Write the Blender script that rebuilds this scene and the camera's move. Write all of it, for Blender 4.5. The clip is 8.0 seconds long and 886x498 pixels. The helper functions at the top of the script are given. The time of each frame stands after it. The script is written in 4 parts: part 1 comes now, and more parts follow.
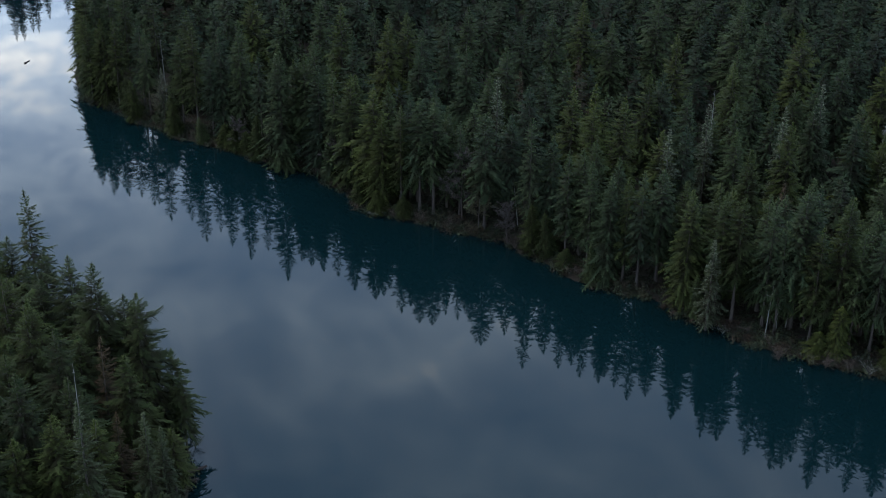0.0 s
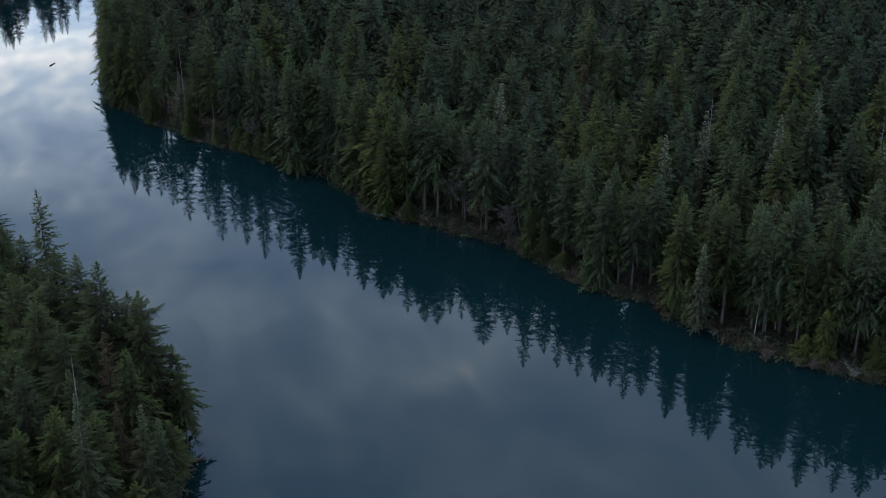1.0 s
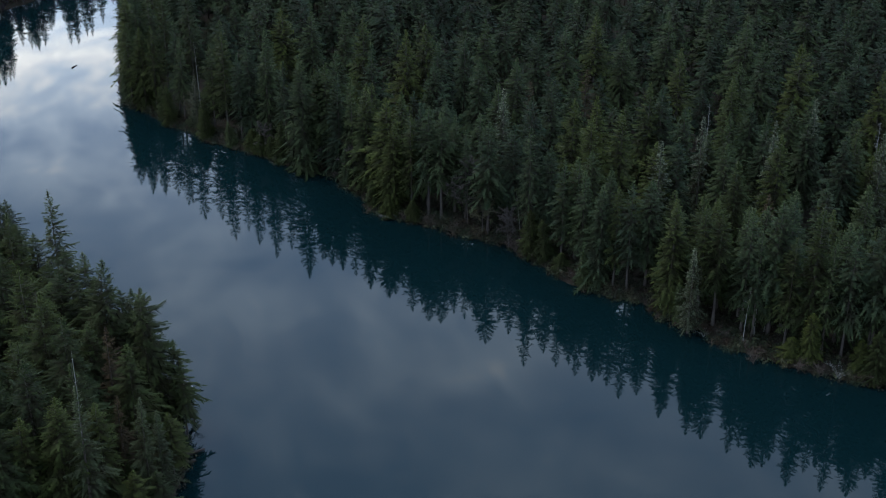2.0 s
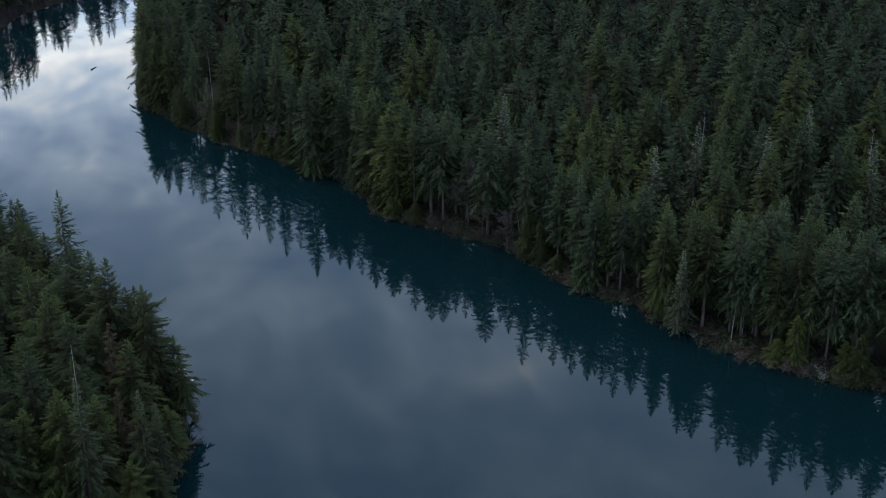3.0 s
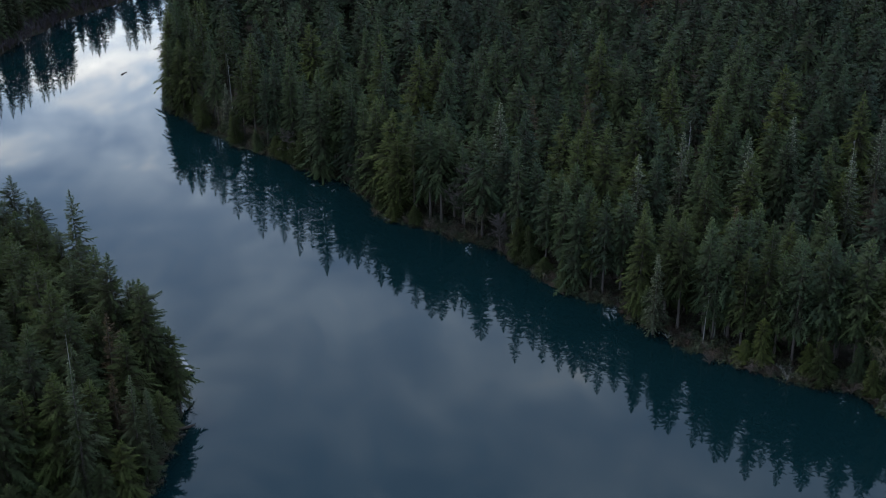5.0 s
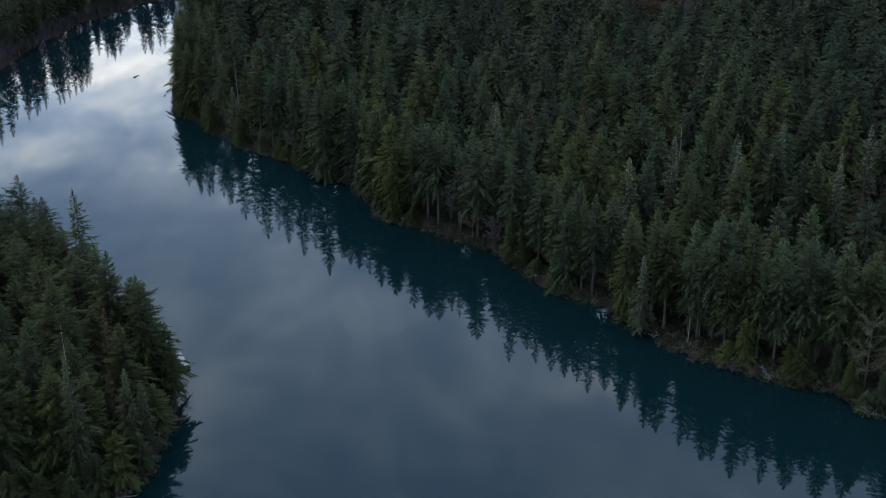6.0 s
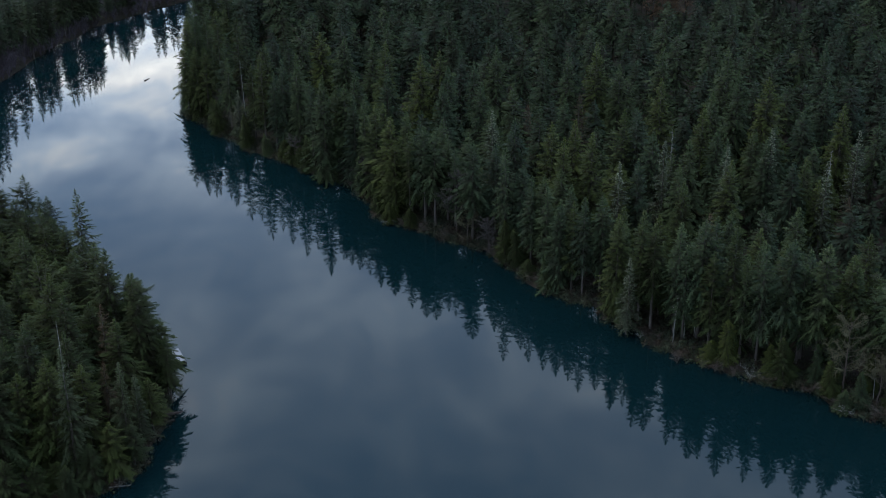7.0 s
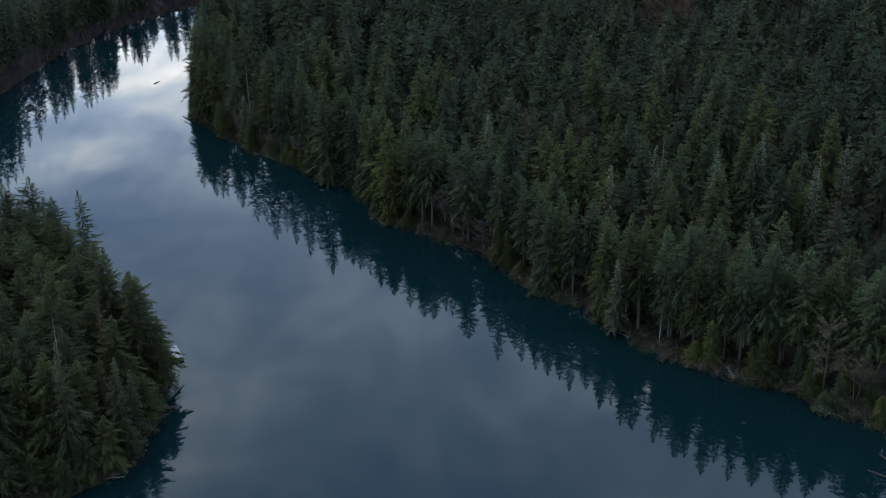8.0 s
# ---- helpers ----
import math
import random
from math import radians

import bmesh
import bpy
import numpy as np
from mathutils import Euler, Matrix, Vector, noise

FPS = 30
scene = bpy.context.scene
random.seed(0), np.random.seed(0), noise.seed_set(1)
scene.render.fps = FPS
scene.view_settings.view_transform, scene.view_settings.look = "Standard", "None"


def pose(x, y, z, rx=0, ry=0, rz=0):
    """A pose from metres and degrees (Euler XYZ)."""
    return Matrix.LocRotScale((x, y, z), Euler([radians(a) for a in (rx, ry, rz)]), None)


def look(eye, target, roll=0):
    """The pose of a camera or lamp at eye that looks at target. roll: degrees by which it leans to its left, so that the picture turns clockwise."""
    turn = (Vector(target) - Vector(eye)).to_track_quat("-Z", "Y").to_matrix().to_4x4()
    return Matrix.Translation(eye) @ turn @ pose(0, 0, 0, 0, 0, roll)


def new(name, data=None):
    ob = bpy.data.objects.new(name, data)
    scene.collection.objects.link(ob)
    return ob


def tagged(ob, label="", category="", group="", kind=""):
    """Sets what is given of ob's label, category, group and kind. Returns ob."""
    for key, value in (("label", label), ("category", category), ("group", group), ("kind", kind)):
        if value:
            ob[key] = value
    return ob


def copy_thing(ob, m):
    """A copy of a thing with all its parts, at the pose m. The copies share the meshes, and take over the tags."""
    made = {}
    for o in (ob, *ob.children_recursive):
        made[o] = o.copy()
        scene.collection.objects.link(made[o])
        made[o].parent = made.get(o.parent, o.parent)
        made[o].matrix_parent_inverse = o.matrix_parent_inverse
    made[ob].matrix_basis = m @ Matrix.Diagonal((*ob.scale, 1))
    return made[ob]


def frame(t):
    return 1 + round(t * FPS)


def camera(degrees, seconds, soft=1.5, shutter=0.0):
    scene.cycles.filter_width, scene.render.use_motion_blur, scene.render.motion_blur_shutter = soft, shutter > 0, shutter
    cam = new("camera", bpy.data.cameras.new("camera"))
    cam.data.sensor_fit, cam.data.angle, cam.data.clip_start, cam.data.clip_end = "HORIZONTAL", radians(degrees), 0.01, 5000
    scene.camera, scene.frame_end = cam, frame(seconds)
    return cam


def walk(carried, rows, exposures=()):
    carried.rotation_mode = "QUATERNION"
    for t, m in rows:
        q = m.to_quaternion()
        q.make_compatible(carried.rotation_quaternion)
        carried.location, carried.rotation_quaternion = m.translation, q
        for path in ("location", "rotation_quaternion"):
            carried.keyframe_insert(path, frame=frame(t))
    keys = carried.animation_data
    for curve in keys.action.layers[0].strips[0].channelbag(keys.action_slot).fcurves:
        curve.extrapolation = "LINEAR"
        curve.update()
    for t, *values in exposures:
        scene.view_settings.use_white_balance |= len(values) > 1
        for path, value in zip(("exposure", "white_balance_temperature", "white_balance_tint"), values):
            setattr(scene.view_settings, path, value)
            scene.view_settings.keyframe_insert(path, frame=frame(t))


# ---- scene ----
# The camera: a drone that backs away, climbs and swings slowly to its left.
cam = camera(37.97, 8.0, soft=1.0)
PATH = [
    (0.0, -26.115, 27.099, 116.602, -6.1991, -25.4608, 0.6543),
    (0.5, -22.710, 23.500, 118.392, -5.2679, -25.4783, 0.5023),
    (1.0, -19.438, 20.008, 120.200, -4.3937, -25.5038, 0.3698),
    (1.5, -16.240, 16.592, 121.995, -3.5678, -25.5299, 0.2537),
    (2.0, -13.066, 13.230, 123.750, -2.7828, -25.5508, 0.1507),
    (2.5, -9.873, 9.902, 125.446, -2.0319, -25.5619, 0.0580),
    (3.0, -6.629, 6.593, 127.067, -1.3097, -25.5597, -0.0267),
    (3.5, -3.310, 3.298, 128.604, -0.6111, -25.5421, -0.1056),
    (4.0, 0.098, 0.013, 130.051, 0.0675, -25.5081, -0.1806),
    (4.5, 3.602, -3.258, 131.409, 0.7292, -25.4580, -0.2529),
    (5.0, 7.197, -6.507, 132.685, 1.3759, -25.3934, -0.3238),
    (5.5, 10.873, -9.719, 133.890, 2.0087, -25.3171, -0.3941),
    (6.0, 14.607, -12.874, 135.040, 2.6278, -25.2331, -0.4642),
    (6.5, 18.370, -15.947, 136.156, 3.2325, -25.1467, -0.5342),
    (7.0, 22.122, -18.906, 137.267, 3.8209, -25.0644, -0.6041),
    (7.5, 25.815, -21.715, 138.404, 4.3906, -24.9940, -0.6732),
    (8.0, 29.393, -24.332, 139.605, 4.9379, -24.9445, -0.7407),
]
EXPOSURE = 0.0
walk(cam, [(t, pose(x, y, z, 90 + pitch, 0, yaw) @ pose(0, 0, 0, 0, 0, roll)) for t, x, y, z, yaw, pitch, roll in PATH],
     [(0.0, EXPOSURE), (8.0, EXPOSURE)])

# ---- light: an overcast sky, brighter towards the horizon ----
SUN_UP, SUN_TURN = radians(60), radians(-58)


CLOUDS = [(-1.05, 2.95, 0.95, 0.8, 0.24), (-1.05, 3.6, 0.8, 0.5, 0.14), (-1.06, 2.78, 0.3, 0.17, -0.10), (-0.86, 2.55, 0.4, 0.13, 0.11), (-0.62, 2.42, 0.3, 0.22, 0.09),
          (-0.92, 2.25, 0.45, 0.2, -0.07), (-0.45, 2.6, 0.5, 0.3, 0.10), (0.0, 1.64, 0.27, 0.19, 0.11), (-0.15, 1.86, 0.3, 0.2, 0.06), (-0.27, 1.6, 0.2, 0.16, -0.06),
          (-0.2, 1.36, 0.5, 0.16, -0.03), (-0.52, 1.5, 0.4, 0.5, 0.07), (-0.36, 1.9, 0.3, 0.16, 0.05), (0.34, 1.36, 0.55, 0.4, -0.08)]


def node(tree, kind, **values):
    n = tree.nodes.new(kind)
    for key, value in values.items():
        n.inputs[key.replace("_", " ")].default_value = value
    return n


def build_world():
    world = bpy.data.worlds.new("overcast_sky")
    scene.world = world
    world.use_nodes = True
    t = world.node_tree
    t.nodes.clear()
    sky = t.nodes.new("ShaderNodeTexSky")
    sky.sky_type, sky.sun_disc = "NISHITA", False
    sky.sun_elevation, sky.sun_rotation = SUN_UP, SUN_TURN
    clear = t.nodes.new("ShaderNodeBackground")
    clear.inputs["Strength"].default_value = 0.05
    t.links.new(sky.outputs[0], clear.inputs[0])
    # cloud deck: a plane overhead, seen along each direction
    co = t.nodes.new("ShaderNodeTexCoord")
    sep = t.nodes.new("ShaderNodeSeparateXYZ")
    t.links.new(co.outputs["Generated"], sep.inputs[0])
    up = t.nodes.new("ShaderNodeMath"); up.operation = "MAXIMUM"; up.inputs[1].default_value = 0.03
    t.links.new(sep.outputs["Z"], up.inputs[0])
    flat = t.nodes.new("ShaderNodeVectorMath"); flat.operation = "DIVIDE"
    both = t.nodes.new("ShaderNodeCombineXYZ")
    for k in range(3):
        t.links.new(up.outputs[0], both.inputs[k])
    t.links.new(co.outputs["Generated"], flat.inputs[0])
    t.links.new(both.outputs[0], flat.inputs[1])
    shift = t.nodes.new("ShaderNodeVectorMath"); shift.operation = "ADD"
    shift.inputs[1].default_value = (3.1, 1.7, 0.0)
    squash = t.nodes.new("ShaderNodeVectorMath"); squash.operation = "MULTIPLY"
    squash.inputs[1].default_value = (1.0, 0.62, 1.0)
    t.links.new(flat.outputs[0], squash.inputs[0])
    t.links.new(squash.outputs[0], shift.inputs[0])
    puffs = node(t, "ShaderNodeTexNoise", Scale=2.6, Detail=8.0, Roughness=0.56, Distortion=0.5)
    t.links.new(shift.outputs[0], puffs.inputs["Vector"])
    wisps = node(t, "ShaderNodeTexNoise", Scale=8.5, Detail=6.0, Roughness=0.6, Distortion=0.8)
    t.links.new(shift.outputs[0], wisps.inputs["Vector"])
    thin = t.nodes.new("ShaderNodeMath"); thin.operation = "MULTIPLY_ADD"
    thin.inputs[1].default_value, thin.inputs[2].default_value = 0.46, -0.23
    t.links.new(wisps.outputs["Fac"], thin.inputs[0])
    torn = t.nodes.new("ShaderNodeMath"); torn.operation = "ADD"
    t.links.new(puffs.outputs["Fac"], torn.inputs[0])
    t.links.new(thin.outputs[0], torn.inputs[1])
    # the banks and the breaks of the deck that the lake mirrors: place, spread, strength
    fac = torn.outputs[0]
    for x, y, sx, sy, gain in CLOUDS:
        off = t.nodes.new("ShaderNodeVectorMath"); off.operation = "SUBTRACT"
        off.inputs[1].default_value = (x, y, 1.0)
        t.links.new(flat.outputs[0], off.inputs[0])
        scale = t.nodes.new("ShaderNodeVectorMath"); scale.operation = "DIVIDE"
        scale.inputs[1].default_value = (sx, sy, 1.0)
        t.links.new(off.outputs[0], scale.inputs[0])
        size = t.nodes.new("ShaderNodeVectorMath"); size.operation = "LENGTH"
        t.links.new(scale.outputs[0], size.inputs[0])
        fade = t.nodes.new("ShaderNodeMapRange")
        fade.interpolation_type = "SMOOTHERSTEP"
        fade.inputs["From Min"].default_value, fade.inputs["From Max"].default_value = 1.0, 0.0
        fade.inputs["To Min"].default_value, fade.inputs["To Max"].default_value = 0.0, gain
        t.links.new(size.outputs["Value"], fade.inputs["Value"])
        total = t.nodes.new("ShaderNodeMath"); total.operation = "ADD"
        t.links.new(fac, total.inputs[0])
        t.links.new(fade.outputs[0], total.inputs[1])
        fac = total.outputs[0]
    tone = t.nodes.new("ShaderNodeValToRGB")
    e = tone.color_ramp.elements
    e[0].position, e[0].color = 0.34, (0.28, 0.43, 0.70, 1)
    e[1].position, e[1].color = 0.92, (1.62, 1.66, 1.68, 1)
    e.new(0.79).color = (1.14, 1.23, 1.33, 1)
    e.new(0.52).color = (0.46, 0.62, 0.88, 1)
    e.new(0.66).color = (0.68, 0.86, 1.11, 1)
    t.links.new(fac, tone.inputs[0])
    # elevation: dull at the horizon, a bright break above it, brightest overhead
    lift = t.nodes.new("ShaderNodeValToRGB")
    e = lift.color_ramp.elements
    e[0].position, e[0].color = 0.0, (0.34, 0.34, 0.34, 1)
    e[1].position, e[1].color = 1.0, (1.15, 1.15, 1.15, 1)
    for place, v in ((0.10, 0.50), (0.20, 0.90), (0.24, 0.95), (0.30, 0.85), (0.36, 0.70), (0.42, 0.58), (0.50, 0.56), (0.60, 0.55), (0.75, 0.80)):
        el = e.new(place)
        white = max(0.0, min(1.0, (0.42 - place) / 0.12))
        el.color = (v * (1 + 0.04 * white), v, v * (1 - 0.045 * white), 1)
    t.links.new(sep.outputs["Z"], lift.inputs[0])
    mul = t.nodes.new("ShaderNodeMix"); mul.data_type, mul.blend_type = "RGBA", "MULTIPLY"
    mul.inputs["Factor"].default_value = 1.0
    t.links.new(tone.outputs[0], mul.inputs["A"])
    t.links.new(lift.outputs[0], mul.inputs["B"])
    # the southern sky, out of view, is dimmed so tree fronts get less light
    south = t.nodes.new("ShaderNodeMapRange")
    south.interpolation_type = "SMOOTHSTEP"
    for key, value in (("From Min", -0.55), ("From Max", 0.5), ("To Min", 0.78), ("To Max", 1.0)):
        south.inputs[key].default_value = value
    t.links.new(sep.outputs["Y"], south.inputs["Value"])
    dull = t.nodes.new("ShaderNodeMix"); dull.data_type, dull.blend_type = "RGBA", "MULTIPLY"
    dull.inputs["Factor"].default_value = 1.0
    t.links.new(mul.outputs["Result"], dull.inputs["A"])
    t.links.new(south.outputs[0], dull.inputs["B"])
    deck = t.nodes.new("ShaderNodeBackground")
    deck.inputs["Strength"].default_value = 3.4
    t.links.new(dull.outputs["Result"], deck.inputs[0])
    add = t.nodes.new("ShaderNodeAddShader")
    out = t.nodes.new("ShaderNodeOutputWorld")
    t.links.new(clear.outputs[0], add.inputs[0])
    t.links.new(deck.outputs[0], add.inputs[1])
    t.links.new(add.outputs[0], out.inputs[0])


build_world()
sun = new("sun", bpy.data.lights.new("sun", "SUN"))
sun.data.energy, sun.data.angle, sun.data.color = 1.15, radians(12), (1.0, 0.93, 0.80)
sun.matrix_world = look((math.sin(SUN_TURN) * 50, math.cos(SUN_TURN) * 50, 50 * math.tan(SUN_UP)), (0, 0, 0))


# ---- materials ----
def ramp(t, fac, stops):
    n = t.nodes.new("ShaderNodeValToRGB")
    e = n.color_ramp.elements
    e[0].position, e[0].color = stops[0][0], (*stops[0][1], 1)
    e[1].position, e[1].color = stops[-1][0], (*stops[-1][1], 1)
    for place, c in stops[1:-1]:
        e.new(place).color = (*c, 1)
    t.links.new(fac, n.inputs[0])
    return n.outputs[0]


def blend(t, fac, a, b, kind="MIX"):
    n = t.nodes.new("ShaderNodeMix")
    n.data_type, n.blend_type = "RGBA", kind
    for key, v in (("Factor", fac), ("A", a), ("B", b)):
        if isinstance(v, (int, float)):
            n.inputs[key].default_value = v
        elif isinstance(v, tuple):
            n.inputs[key].default_value = (*v, 1)
        else:
            t.links.new(v, n.inputs[key])
    return n.outputs["Result"]


def noise_at(t, scale, detail=3.0, rough=0.6, stretch=None, local=False):
    if local:
        src = t.nodes.new("ShaderNodeTexCoord").outputs["Object"]
    else:
        src = t.nodes.new("ShaderNodeNewGeometry").outputs["Position"]
    if stretch:
        m = t.nodes.new("ShaderNodeMapping")
        m.inputs["Scale"].default_value = stretch
        t.links.new(src, m.inputs[0])
        src = m.outputs[0]
    n = node(t, "ShaderNodeTexNoise", Scale=scale, Detail=detail, Roughness=rough)
    t.links.new(src, n.inputs["Vector"])
    return n.outputs["Fac"]


def material(name, rough=0.8, specular=0.3):
    m = bpy.data.materials.new(name)
    m.use_nodes = True
    t = m.node_tree
    b = t.nodes["Principled BSDF"]
    b.inputs["Roughness"].default_value = rough
    b.inputs["Specular IOR Level"].default_value = specular
    return m, t, b


def bumped(t, b, height, strength, distance):
    n = node(t, "ShaderNodeBump", Strength=strength, Distance=distance)
    t.links.new(height, n.inputs["Height"])
    t.links.new(n.outputs[0], b.inputs["Normal"])


def foliage(name, inner, dark, mid, light, tip, joined_trees=False):
    """Needles: dark inside for dead brown twigs and painted self-shadow, each tree with its own green, fresh,
    lichen-grey and painted as lit at the ends of the sprays.
    """
    m, t, b = material(name, 0.8, 0.08)
    own = t.nodes.new("ShaderNodeObjectInfo").outputs["Random"]
    if joined_trees:
        each = t.nodes.new("ShaderNodeAttribute")
        each.attribute_name = "tree"
        own = each.outputs["Fac"]
    island = t.nodes.new("ShaderNodeNewGeometry").outputs["Random Per Island"]
    stand = noise_at(t, 0.11, 2.0)
    patch = noise_at(t, 0.7, 3.0)
    c = ramp(t, stand, [(0.3, dark), (0.5, mid), (0.7, light)])
    c = blend(t, 0.72, c, ramp(t, own, [(0.0, dark), (0.2, mid), (0.4, dark), (0.6, light), (0.8, mid), (1.0, light)]))
    c = blend(t, ramp(t, patch, [(0.5, (0, 0, 0)), (0.8, (0.4, 0.4, 0.4))]), c, tip)
    # random sprays lightened towards tip, painted to read as lit ends
    c = blend(t, ramp(t, island, [(0.3, (0, 0, 0)), (1.0, (0.2, 0.2, 0.2) if not joined_trees else (0.1, 0.1, 0.1))]), c, tip)
    # darkens towards the trunk: dead twigs, plus crown shade put into the colour
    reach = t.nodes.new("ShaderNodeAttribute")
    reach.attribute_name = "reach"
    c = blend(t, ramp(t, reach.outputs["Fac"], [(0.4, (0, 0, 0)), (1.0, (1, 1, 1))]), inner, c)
    over = t.nodes.new("ShaderNodeMath"); over.operation = "SUBTRACT"; over.use_clamp = True; over.inputs[1].default_value = 1.0
    t.links.new(reach.outputs["Fac"], over.inputs[0])
    c = blend(t, over.outputs[0], c, tuple(v * 1.35 for v in tip))
    t.links.new(c, b.inputs["Base Color"])
    return m


# inside of the crowns: dead twigs with the shade between boughs painted in
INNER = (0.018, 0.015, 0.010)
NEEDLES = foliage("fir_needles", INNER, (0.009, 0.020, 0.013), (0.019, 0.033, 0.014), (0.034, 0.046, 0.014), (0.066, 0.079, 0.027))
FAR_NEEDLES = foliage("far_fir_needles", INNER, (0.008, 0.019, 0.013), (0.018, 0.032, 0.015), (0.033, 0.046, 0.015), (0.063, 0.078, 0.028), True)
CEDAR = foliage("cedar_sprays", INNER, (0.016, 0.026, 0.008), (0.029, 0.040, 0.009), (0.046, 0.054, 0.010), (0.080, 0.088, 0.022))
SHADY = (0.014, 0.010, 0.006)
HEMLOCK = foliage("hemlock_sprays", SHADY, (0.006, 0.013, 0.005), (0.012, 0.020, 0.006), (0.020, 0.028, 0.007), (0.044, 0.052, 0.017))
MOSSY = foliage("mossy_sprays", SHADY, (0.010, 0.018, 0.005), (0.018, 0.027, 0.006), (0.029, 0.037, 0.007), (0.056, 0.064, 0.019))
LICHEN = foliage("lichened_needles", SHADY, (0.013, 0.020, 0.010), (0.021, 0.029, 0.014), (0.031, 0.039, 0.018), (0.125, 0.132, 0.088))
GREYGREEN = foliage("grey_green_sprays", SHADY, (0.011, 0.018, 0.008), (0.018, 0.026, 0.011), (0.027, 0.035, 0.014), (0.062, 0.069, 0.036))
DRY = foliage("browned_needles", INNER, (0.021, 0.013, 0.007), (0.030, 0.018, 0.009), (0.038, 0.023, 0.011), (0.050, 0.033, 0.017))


def wood(name, a, b_, rough=0.85):
    m, t, b = material(name, rough, 0.2)
    g = noise_at(t, 3.0, 4.0, 0.7, (1, 1, 0.15))
    t.links.new(ramp(t, g, [(0.3, a), (0.7, b_)]), b.inputs["Base Color"])
    bumped(t, b, g, 0.5, 0.03)
    return m


BARK = wood("fir_bark", (0.030, 0.024, 0.020), (0.085, 0.070, 0.060))
PALE = wood("bleached_wood", (0.08, 0.076, 0.068), (0.19, 0.18, 0.165))
TWIGS = wood("bare_twigs", (0.034, 0.027, 0.024), (0.082, 0.068, 0.060))
ALDER = wood("grey_brown_twigs", (0.036, 0.026, 0.020), (0.084, 0.063, 0.051))
MOSS = wood("mossy_twigs", (0.038, 0.035, 0.018), (0.084, 0.078, 0.042))
WET = wood("wet_log", (0.014, 0.010, 0.008), (0.042, 0.029, 0.024), 0.85)
DECK = wood("grey_dock_boards", (0.15, 0.15, 0.16), (0.22, 0.22, 0.23), 0.8)
THICKET = wood("purple_brown_thicket", (0.028, 0.022, 0.027), (0.070, 0.056, 0.064))
RUST = wood("rusty_undergrowth", (0.050, 0.028, 0.016), (0.105, 0.060, 0.030))


def soil():
    m, t, b = material("forest_floor", 0.95, 0.1)
    a = noise_at(t, 0.25, 4.0)
    d = noise_at(t, 2.2, 4.0)
    c = ramp(t, a, [(0.3, (0.013, 0.012, 0.008)), (0.5, (0.021, 0.015, 0.011)), (0.7, (0.016, 0.018, 0.009))])
    c = blend(t, ramp(t, d, [(0.4, (0, 0, 0)), (0.75, (0.7, 0.7, 0.7))]), c, (0.028, 0.020, 0.016))
    t.links.new(c, b.inputs["Base Color"])
    bumped(t, b, d, 0.8, 0.25)
    return m


def lake():
    m, t, b = material("still_lake_water", 0.02, 0.5)
    b.inputs["IOR"].default_value = 1.333
    depth = noise_at(t, 0.02, 2.0)
    t.links.new(ramp(t, depth, [(0.3, (0.0013, 0.0069, 0.0077)), (0.7, (0.0017, 0.0082, 0.0091))]), b.inputs["Base Color"])
    h = noise_at(t, 0.9, 2.0, 0.5)
    bumped(t, b, h, 0.02, 0.05)
    return m


SOIL, WATER = soil(), lake()


# ---- mesh helpers ----
def mesh_of(name, verts, faces, mat):
    me = bpy.data.meshes.new(name)
    me.from_pydata([tuple(v) for v in verts], [], [tuple(f) for f in faces])
    me.materials.append(mat)
    return me


def mesh_arrays(name, verts, tris, mat, reach=None, normals=None):
    """A triangle mesh from arrays."""
    me = bpy.data.meshes.new(name)
    n, k = len(verts), len(tris)
    me.vertices.add(n)
    me.vertices.foreach_set("co", np.ascontiguousarray(verts, np.float32).ravel())
    me.loops.add(3 * k)
    me.loops.foreach_set("vertex_index", np.ascontiguousarray(tris, np.int32).ravel())
    me.polygons.add(k)
    me.polygons.foreach_set("loop_start", np.arange(0, 3 * k, 3, dtype=np.int32))
    me.update(calc_edges=True)
    if reach is not None:
        me.attributes.new("reach", "FLOAT", "POINT").data.foreach_set("value", np.ascontiguousarray(reach, np.float32))
    me.materials.append(mat)
    if normals is not None:
        me.normals_split_custom_set_from_vertices(np.ascontiguousarray(normals, np.float32))
    return me


def part(name, me, parent, label=""):
    ob = new(name, me)
    ob.parent = parent
    if label:
        ob["label"] = label
    return ob


def tube(points, radii, sides=6):
    """Vertices and triangles of a tapering limb along points."""
    pts, rad = np.asarray(points, float), np.asarray(radii, float)
    ahead = np.gradient(pts, axis=0)
    ahead /= np.linalg.norm(ahead, axis=1, keepdims=True) + 1e-9
    ref = np.where(np.abs(ahead[:, 2:3]) > 0.9, [[1.0, 0, 0]], [[0, 0, 1.0]])
    a = np.cross(ahead, ref)
    a /= np.linalg.norm(a, axis=1, keepdims=True) + 1e-9
    b = np.cross(ahead, a)
    ang = np.arange(sides) * 2 * np.pi / sides
    ring = pts[:, None] + rad[:, None, None] * (np.cos(ang)[None, :, None] * a[:, None] + np.sin(ang)[None, :, None] * b[:, None])
    v = ring.reshape(-1, 3)
    tris = []
    for i in range(len(pts) - 1):
        for j in range(sides):
            p, q = i * sides + j, i * sides + (j + 1) % sides
            tris += [(p, q, q + sides), (p, q + sides, p + sides)]
    for j in range(1, sides - 1):
        tris.append(((len(pts) - 1) * sides, (len(pts) - 1) * sides + j, (len(pts) - 1) * sides + j + 1))
    return v, np.array(tris)


